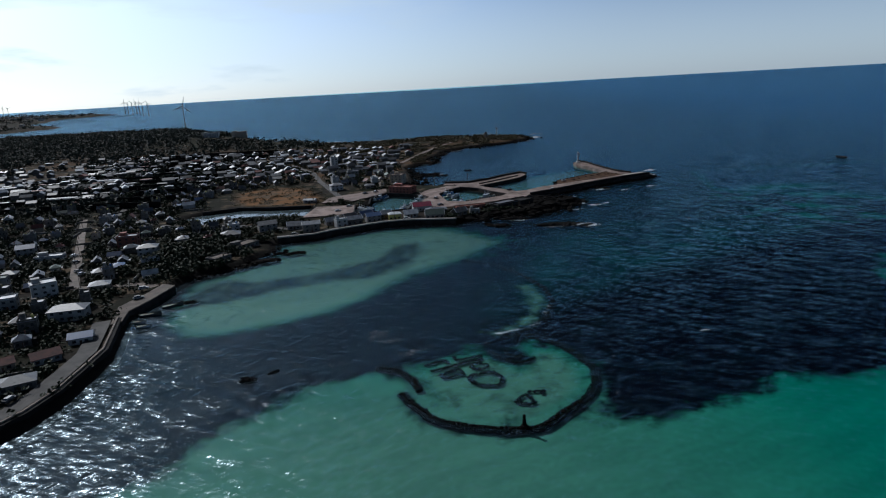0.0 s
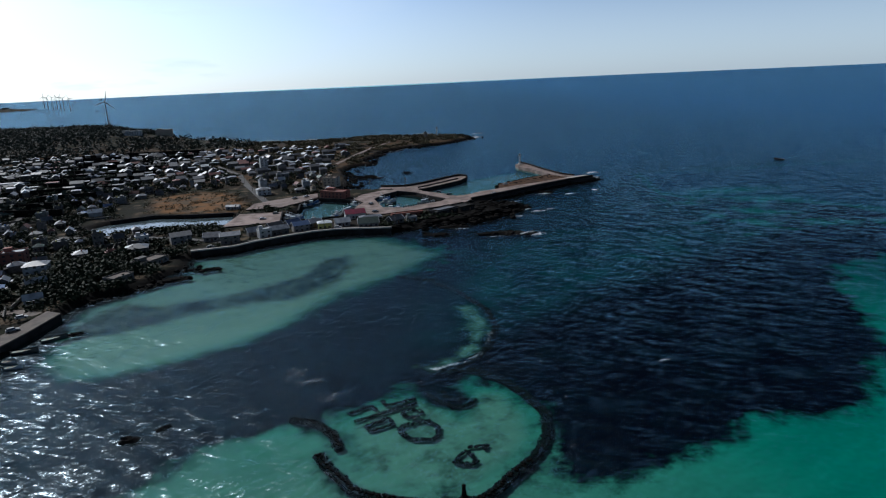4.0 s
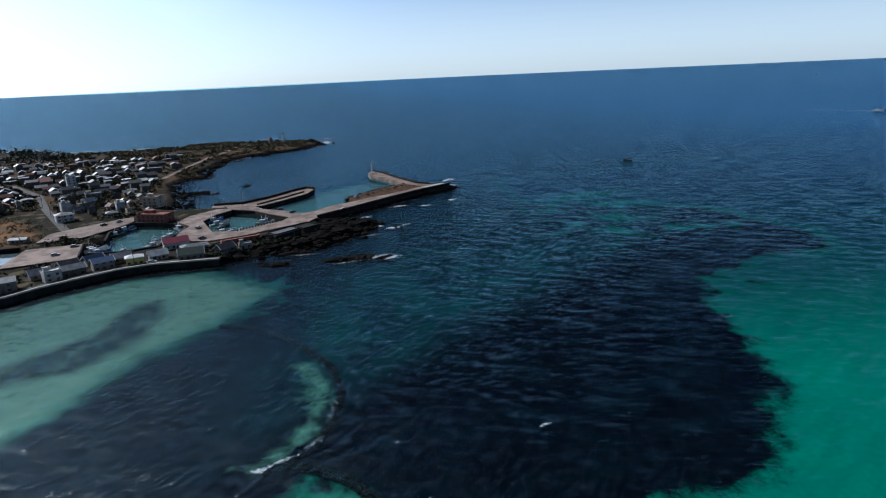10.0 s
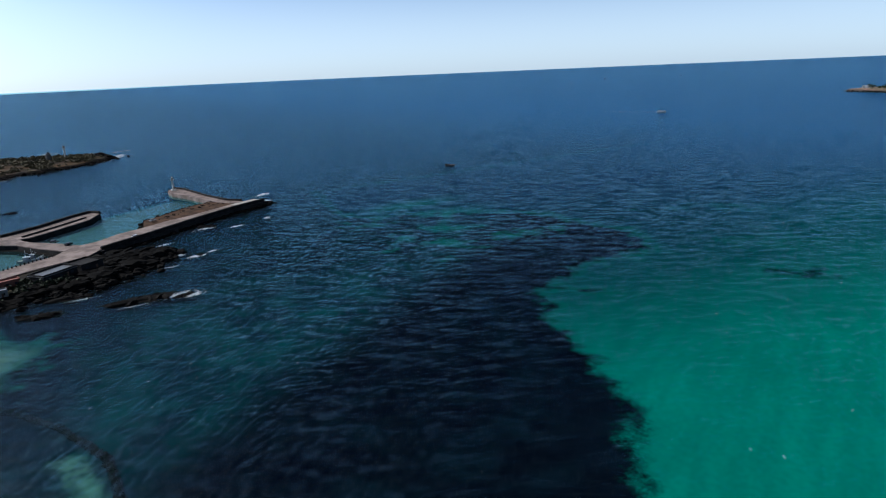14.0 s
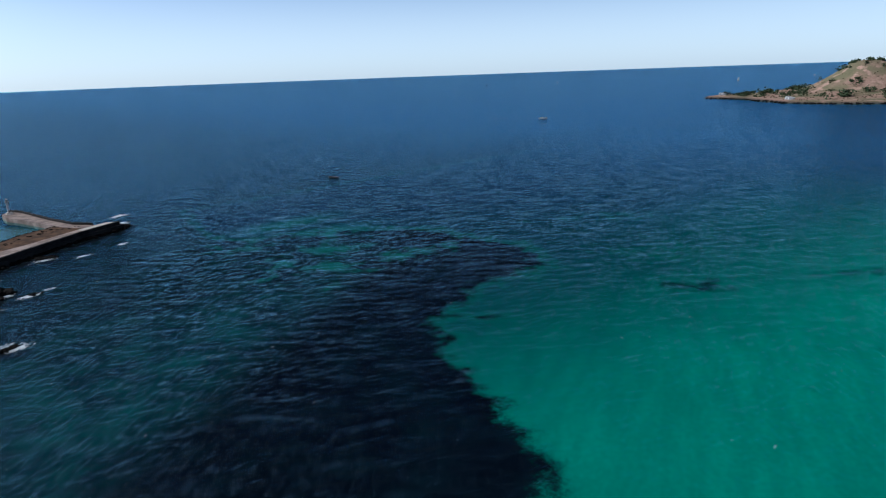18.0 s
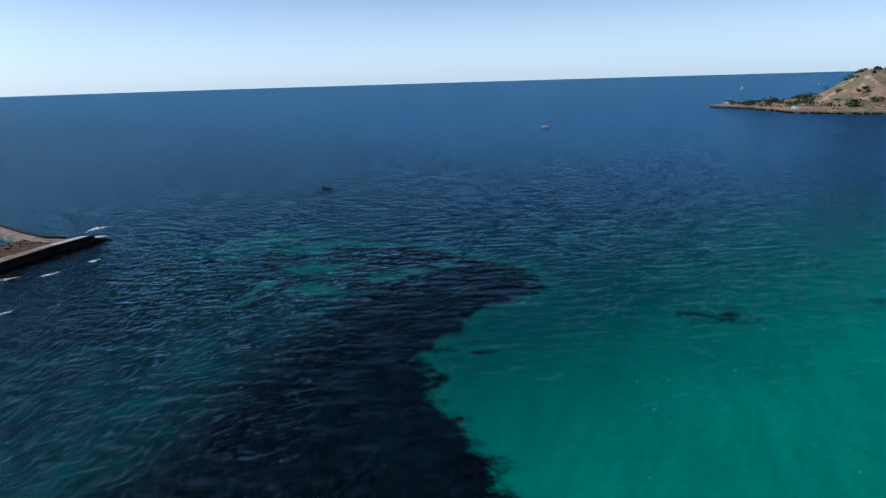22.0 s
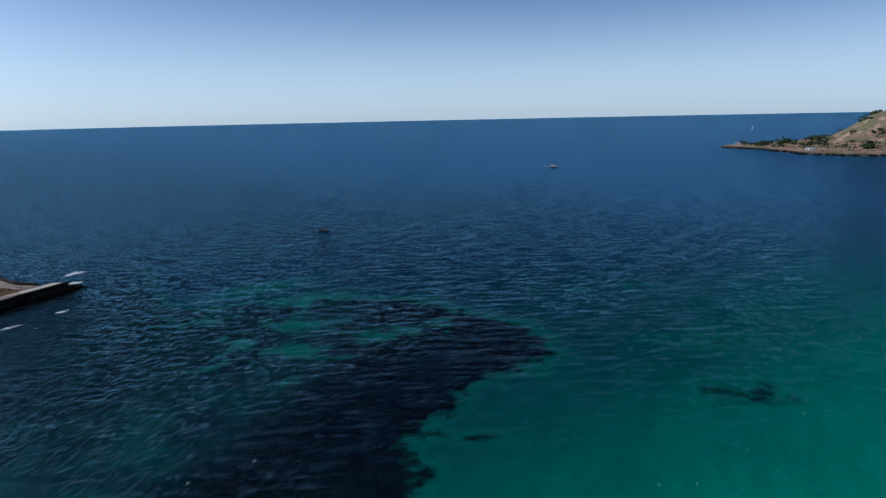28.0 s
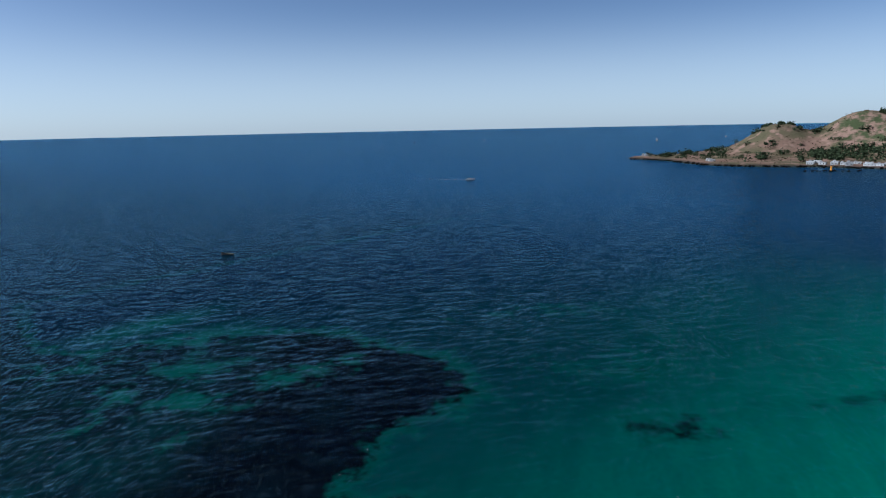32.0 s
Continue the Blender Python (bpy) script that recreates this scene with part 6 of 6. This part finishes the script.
def boat(length, beam, hull, label, cabin=True, group="boats in the harbour", mast=3.0):
    ob = base("boat", label, "boat", group)
    d = beam * 0.5
    part("hull", hull_mesh(length, beam, d, 0.7), M[hull], ob)
    part("deck", slab(bmesh.new(), [(-length * 0.48, -beam * 0.36), (length * 0.15, -beam * 0.4), (length * 0.42, -beam * 0.1), (length * 0.42, beam * 0.1), (length * 0.15, beam * 0.4), (-length * 0.48, beam * 0.36)], d * 0.4, d * 0.55), M["deck"], ob)
    if cabin:
        house = part("cabin", box(bmesh.new(), -length * 0.16, 0, d * 0.5, length * 0.24, beam * 0.55, 1.9, 0, 0.9), M["hull_white"], ob, "white wheelhouse")
        part("cabin_window", box(bmesh.new(), -length * 0.16 + length * 0.115, 0, d * 0.5 + 1.05, 0.12, beam * 0.42, 0.55), M["glass"], house)
        part("cabin_roof", box(bmesh.new(), -length * 0.16, 0, d * 0.5 + 1.9, length * 0.27, beam * 0.6, 0.12), M["hull_white"], house)
        part("mast", rod(rod(bmesh.new(), (-length * 0.18, 0, d * 0.5 + 2), (-length * 0.18, 0, d * 0.5 + 2 + mast), 0.07), (-length * 0.18, 0, d * 0.5 + 2 + 0.66 * mast), (length * 0.1, 0, d * 0.5 + 2 + 0.2 * mast), 0.05), M["steel"], ob)
        part("bow_rail", rod(rod(bmesh.new(), (length * 0.2, -beam * 0.34, d), (length * 0.46, 0, d * 1.6), 0.05), (length * 0.2, beam * 0.34, d), (length * 0.46, 0, d * 1.6), 0.05), M["steel"], ob)
    else:
        part("thwart", box(box(bmesh.new(), 0, 0, d * 0.55, 0.4, beam * 0.8, 0.1), -length * 0.25, 0, d * 0.55, 0.4, beam * 0.8, 0.1), M["wood"], ob)
        part("outboard_motor", box(bmesh.new(), -length * 0.52, 0, d * 0.2, 0.4, 0.35, 0.9, 0, 0.8), M["hull_dark"], ob)
    return ob


BOATS = {"big": boat(13, 3.6, "hull_white", "white fishing boat with a wheelhouse and mast"), "blue": boat(11, 3.2, "hull_blue", "blue-hulled fishing boat with a white wheelhouse"),
         "dark": boat(9, 2.8, "hull_dark", "dark-hulled work boat with a white cabin"), "skiff": boat(5.5, 1.9, "hull_white", "small open white skiff", False), "open": boat(8.5, 2.5, "hull_dark", "long open dark-hulled boat moored at the landing", False)}
BERTHS = [("big", 9, 488, 20), ("blue", 6, 500, 25), ("dark", 11, 479, 30), ("big", 17, 457, 35), ("blue", 12, 462, 25), ("dark", 38, 480, -30), ("big", 36, 475, -25), ("skiff", 46, 508, 60), ("skiff", 40, 512, 50),
          ("big", -54, 449, 15), ("big", -56, 453, 12), ("blue", -52, 445, 20), ("skiff", -49, 438, 80), ("skiff", -45, 439, 70), ("dark", -40, 440, 85), ("skiff", -36, 440, 95), ("skiff", -31, 441, 75),
          ("blue", -27, 441, 60), ("big", -25, 448, 55), ("dark", -25, 456, 50), ("blue", -20, 461, 45), ("big", -17, 466, 45), ("dark", -49, 488, 0), ("big", -14, 484, -60), ("blue", -46, 501, 40), ("skiff", -43, 503, 45),
          ("skiff", 43, 548, 40), ("skiff", 50, 545, 40), ("open", -121, 247.5, 8), ("open", -116, 258, 25), ("skiff", -122, 239, -10), ("skiff", -118, 234, 5)]
for kind, x, y, turn in BERTHS:
    set_thing(BOATS[kind], pose(x, y, 0.1, 0, 0, turn))
lone = boat(9, 2.4, "hull_dark", "low dark open boat lying off the bay alone", False, "boats out at sea")
lone.matrix_basis = pose(370, 582, 0.2, 0, 0, 125)
fast = boat(15, 4, "hull_white", "white motor boat running before its wake", True, "boats out at sea", 0.8)
fast.matrix_basis = pose(976, 812, 0.2, 0, 0, -78)
foam([(975 - 1.2 * k, 820 + 5 * k, 1.2 + 0.05 * k, 2.4, -78, 8, 1.0) for k in range(20)], "thin white wake behind the motor boat", 21)
for x, y, turn in ((2008, 2043, 40), (2356, 2173, 10), (2615, 1959, 60), (3127, 1010, 30)):
    far = boat(16, 4.5, "hull_white", "white boat far out near the horizon", True, "boats out at sea")
    far.matrix_basis = pose(x, y, float(sea_level(x, y)) + 0.2, 0, 0, turn)


def sea_mark(x, y, h, body, label):
    ob = base("sea_mark", label, "beacon")
    part("foot", tube(bmesh.new(), [(0, 0, -2, 0.34 * h), (0, 0, 0.12 * h, 0.3 * h)], 10), M["basalt" if body == "orange" else "pale_concrete"], ob, "stone footing")
    part("tower", tube(bmesh.new(), [(0, 0, 0.12 * h, 0.16 * h), (0, 0, 0.8 * h, 0.12 * h), (0, 0, 0.82 * h, 0.18 * h), (0, 0, 0.86 * h, 0.18 * h)], 10), M[body], ob)
    part("lamp", tube(bmesh.new(), [(0, 0, 0.86 * h, 0.06 * h), (0, 0, h, 0.05 * h)], 8), M["glass"], ob)
    ob.matrix_basis = pose(x, y, float(sea_level(x, y)))


sea_mark(1394, 347, 10, "orange", "orange and white beacon on a rock off the island")
sea_mark(2760, 1180, 13, "white_roof", "tall white channel marker far out at sea")

# ---- cars ----
def car(paint, label):
    ob = base("car", label, "car", "parked cars")
    bm = bmesh.new()
    prof = [(-2.2, 0.35), (2.2, 0.35), (2.25, 0.75), (1.3, 0.95), (-2.15, 1.0)]
    ends = [[bm.verts.new((x, y, z)) for x, z in prof] for y in (-0.88, 0.88)]
    for i in range(5):
        bm.faces.new((ends[0][i], ends[0][(i + 1) % 5], ends[1][(i + 1) % 5], ends[1][i]))
    bm.faces.new(ends[0])
    bm.faces.new(ends[1])
    part("body", bm, M[paint], ob)
    part("cabin", box(bmesh.new(), -0.45, 0, 0.95, 2.9, 1.6, 0.5, 0, 0.8), M["glass"], ob, "dark glazed cabin")
    part("roof", box(bmesh.new(), -0.45, 0, 1.45, 2.2, 1.3, 0.06), M[paint], ob)
    for x in (-1.35, 1.35):
        for y in (-0.85, 0.85):
            w = rod(bmesh.new(), (x, y - 0.1, 0.33), (x, y + 0.1, 0.33), 0.33, 10)
            part("wheel", w, M["tyre"], ob)
    return ob


CARS = [car("white", "white car parked on the quay"), car("car_paint", "silver car parked beside the lane"), car("car_dark", "dark car parked near the houses")]
LOTS = [(-132, 262, 35, 0), (-136, 276, 30, 0), (-180, 306, 70, 1), (-185, 312, 65, 0), (-196, 330, 65, 2), (-88, 372, 15, 0), (-72, 440, 20, 1), (-66, 456, 10, 0), (-60, 510, 40, 2), (-52, 516, 45, 1),
        (-22, 400, 5, 0), (0, 441, 30, 2), (-3, 470, 60, 0), (54, 488, 45, 2), (102, 519, 40, 0), (86, 480, 32, 1), (48, 500, -40, 2), (-165, 262, 20, 0), (-128, 170, 80, 2), (-205, 345, 65, 1)]
for x, y, turn, k in LOTS:
    z = max(at(x, y), 3.05) if x > -100 or abs(x + 133) < 6 else at(x, y)
    if (x, y) in ((-180, 306), (-185, 312), (-196, 330), (-205, 345)):
        z = at(x, y) + 0.3
    set_thing(CARS[k], pose(x, y, z + 0.02, 0, 0, turn))

# ---- poles ----
pole = base("utility_pole", "grey concrete utility pole with a cross arm", "pole", "poles along the lanes")
part("post", tube(bmesh.new(), [(0, 0, -1, 0.18), (0, 0, 9, 0.11)], 7), M["worn_concrete"], pole)
part("cross_arm", box(bmesh.new(), 0, 0, 8.2, 1.8, 0.12, 0.14), M["worn_concrete"], pole)
part("transformer", tube(bmesh.new(), [(0.4, 0, 6.6, 0.25), (0.4, 0, 7.5, 0.25)], 8), M["worn_concrete"], pole)
first = True
for x, y in ((-93, 462), (-166, 279), (-188, 316), (-206, 352), (-228, 392), (-247, 432), (-84, 520), (-100, 560), (-114, 600), (-126, 645), (-146, 690), (-30, 402), (12, 398), (-24, 522), (-4, 530), (24, 532), (-266, 560), (-280, 605), (-293, 660), (-306, 715)):
    if first:
        pole.matrix_basis, first = pose(x, y, at(x, y), 0, 0, 30), False
    else:
        copy_thing(pole, pose(x, y, max(at(x, y), 2.5), 0, 0, rng.uniform(0, 90)))

# ---- wind turbines ----
def turbine(x, y, z, hub, blade, turn, start, label):
    ob = base("wind_turbine", label, "wind turbine", "wind turbines")
    part("tower", tube(bmesh.new(), [(0, 0, -3, hub * 0.032), (0, 0, hub * 0.5, hub * 0.026), (0, 0, hub - 1.5, hub * 0.018)], 12), M["steel"], ob)
    part("nacelle", box(bmesh.new(), 0, 1.2, hub - 1.6, 3.4, 9.5, 3.4, 0, 0.9), M["steel"], ob)
    rotor = part("hub", tube(bmesh.new(), [(0, 0, hub - 1.6, 1.2), (0, 0, hub, 1.9), (0, 0, hub + 1.6, 1.2)], 10), M["steel"], ob)
    rotor.data.transform(Matrix.Translation((0, -4.4, 0)))
    for k in range(3):
        bm = bmesh.new()
        a = radians(start + 120 * k)
        ux, uz = math.sin(a), math.cos(a)
        prev = None
        for q, w in ((0, 0.9), (0.08, 1.0), (0.22, 1.9), (0.6, 1.2), (1.0, 0.35)):
            cx, cz = ux * q * blade, hub + uz * q * blade
            w = w * blade / 28
            rowv = [bm.verts.new((cx + uz * w * s, -4.6 + t, cz - ux * w * s)) for s, t in ((-0.6, 0), (0, -0.25), (1, 0), (0, 0.25))]
            if prev:
                for j in range(4):
                    bm.faces.new((prev[j], prev[(j + 1) % 4], rowv[(j + 1) % 4], rowv[j]))
            else:
                bm.faces.new(rowv)
            prev = rowv
        bm.faces.new(prev)
        part("blade", bm, M["steel"], ob)
    ob.matrix_basis = pose(x, y, z, 0, 0, turn)


turbine(-700, 1822, 4, 62, 27, 25, 12, "tall white wind turbine on the coast")
for x, y, s in ((-1618, 3427, 5), (-1562, 3343, 40), (-1529, 3321, 75), (-1499, 3299, 100), (-1507, 3348, 20), (-1401, 3146, 60), (-1337, 3060, 95)):
    turbine(x, y, float(sea_level(x, y)), 54, 21, 25, s, "distant white wind turbine standing in the sea")
for x, y, s in ((-2390, 3640, 10), (-2330, 3590, 70)):
    turbine(x, y, float(sea_level(x, y)) + 3, 42, 18, 25, s, "faint distant wind turbine beyond the headland")

# ---- island ----
thicket("island_trees", 190, (1500, 2100, 20, 820), 8.0, 3.4, 30, "island_leaf", "dark trees scattered over the island slopes", isle_z,
        lambda x, y: (edge_distance(x, y, ISLE) > 30) & patchy(x, y, 45, 0.2, 3.0) & (isle_z(x, y) < 70))
thicket("island_trees", 260, (1540, 1740, 60, 430), 8.5, 3.4, 30, "island_leaf", "belt of dark trees behind the island village", isle_z,
        lambda x, y: (isle_z(x, y) > 8) & (isle_z(x, y) < 30) & (edge_distance(x, y, ISLE) > 50))
thicket("island_trees", 50, (1780, 1880, 470, 570), 4.6, 3.0, 30, "island_leaf", "dark pines round the top of the small cone", isle_z,
        lambda x, y: (isle_z(x, y) > 57) & patchy(x, y, 30, -0.1, 6.0))
thicket("island_trees", 45, (1840, 1930, 130, 330), 6.5, 3.0, 30, "island_leaf", "dark pines along the summit ridge", isle_z,
        lambda x, y: (isle_z(x, y) > 88) & patchy(x, y, 30, -0.1, 6.0))
thicket("island_trees", 70, (1600, 1790, 600, 830), 6.0, 3.0, 28, "island_leaf", "dark windbreak trees on the low tongue", isle_z,
        lambda x, y: (edge_distance(x, y, ISLE) > 22) & patchy(x, y, 40, 0.12, 9.0))
thicket("island_scrub", 900, (1490, 2000, 120, 800), 2.2, 1.5, 8, "scrub", "dry scrub on the island", isle_z,
        lambda x, y: (edge_distance(x, y, ISLE) > 16) & patchy(x, y, 25, 0.1, 1.0))
island_house = flat_house("house", 12, 9, 1, "white_roof", "white_roof", "white flat-roofed house on the island shore", 2, "island houses")
island_low = gable_house("house", 12, 8, 3.2, 1.6, "white_roof", "white_roof", "low white house on the island shore", 2, "island houses")
for i in range(26):
    y = 400 - 9.5 * i + rng.uniform(-2, 2)
    for row in range(2):
        if rng.random() < 0.6:
            x = float(np.interp(y, [150, 276, 383, 446], [1490, 1484, 1505, 1484])) + 14 + 17 * row + rng.uniform(-3, 3)
            set_thing(island_house if rng.random() < 0.55 else island_low, pose(x, y, isle_at(x, y), 0, 0, -90 + rng.uniform(-15, 15)))
for x, y in ((1722, 812), (1710, 800), (1548, 598), (1540, 590)):
    set_thing(island_house, pose(x, y, isle_at(x, y), 0, 0, -60))

rock_mass("shore_rocks", along(ISLE[:9], 3.0, 3.5, 1.5, 4.0, 0.4), "dark rocks along the island shore")
rock_mass("shore_rocks", along([(1372, 385), (1394, 347), (1418, 300)], 5.0, 4.0, 1.2, 3.0, 0.0) + along([(1440, 250), (1450, 215)], 7.0, 4.0, 1.2, 2.6, 0.0), "low dark rocks round the orange beacon")

# far headland: trees and scattered pale buildings
thicket("woods", 700, (-2600, -1380, 1950, 3500), 9.0, 5.0, 10, "wood_leaf", "dark trees on the distant headland", headland_z,
        lambda x, y: (edge_distance(x, y, HEADLAND) > 20) & patchy(x, y, 160, 0.0, 11.0))
vs, fs = [], []
while len(vs) < 90 * 8:
    x, y = rng.uniform(-2500, -1400), rng.uniform(2000, 3450)
    if edge_distance(np.array([x]), np.array([y]), HEADLAND)[0] > 25:
        w, d, h, k = rng.uniform(6, 16), rng.uniform(6, 10), rng.uniform(3, 8), len(vs)
        z = float(headland_z(np.array([x]), np.array([y]))[0])
        vs += [(x + u * w, y + v * d, z + q) for q in (-2, h) for u, v in ((-1, -1), (1, -1), (1, 1), (-1, 1))]
        fs += [tuple(k + i for i in f) for f in ((0, 1, 5, 4), (1, 2, 6, 5), (2, 3, 7, 6), (3, 0, 4, 7), (4, 5, 6, 7))]
tagged(part("far_buildings", (vs, fs), M["white"]), "small pale buildings on the distant headland", "", "", "stuff")
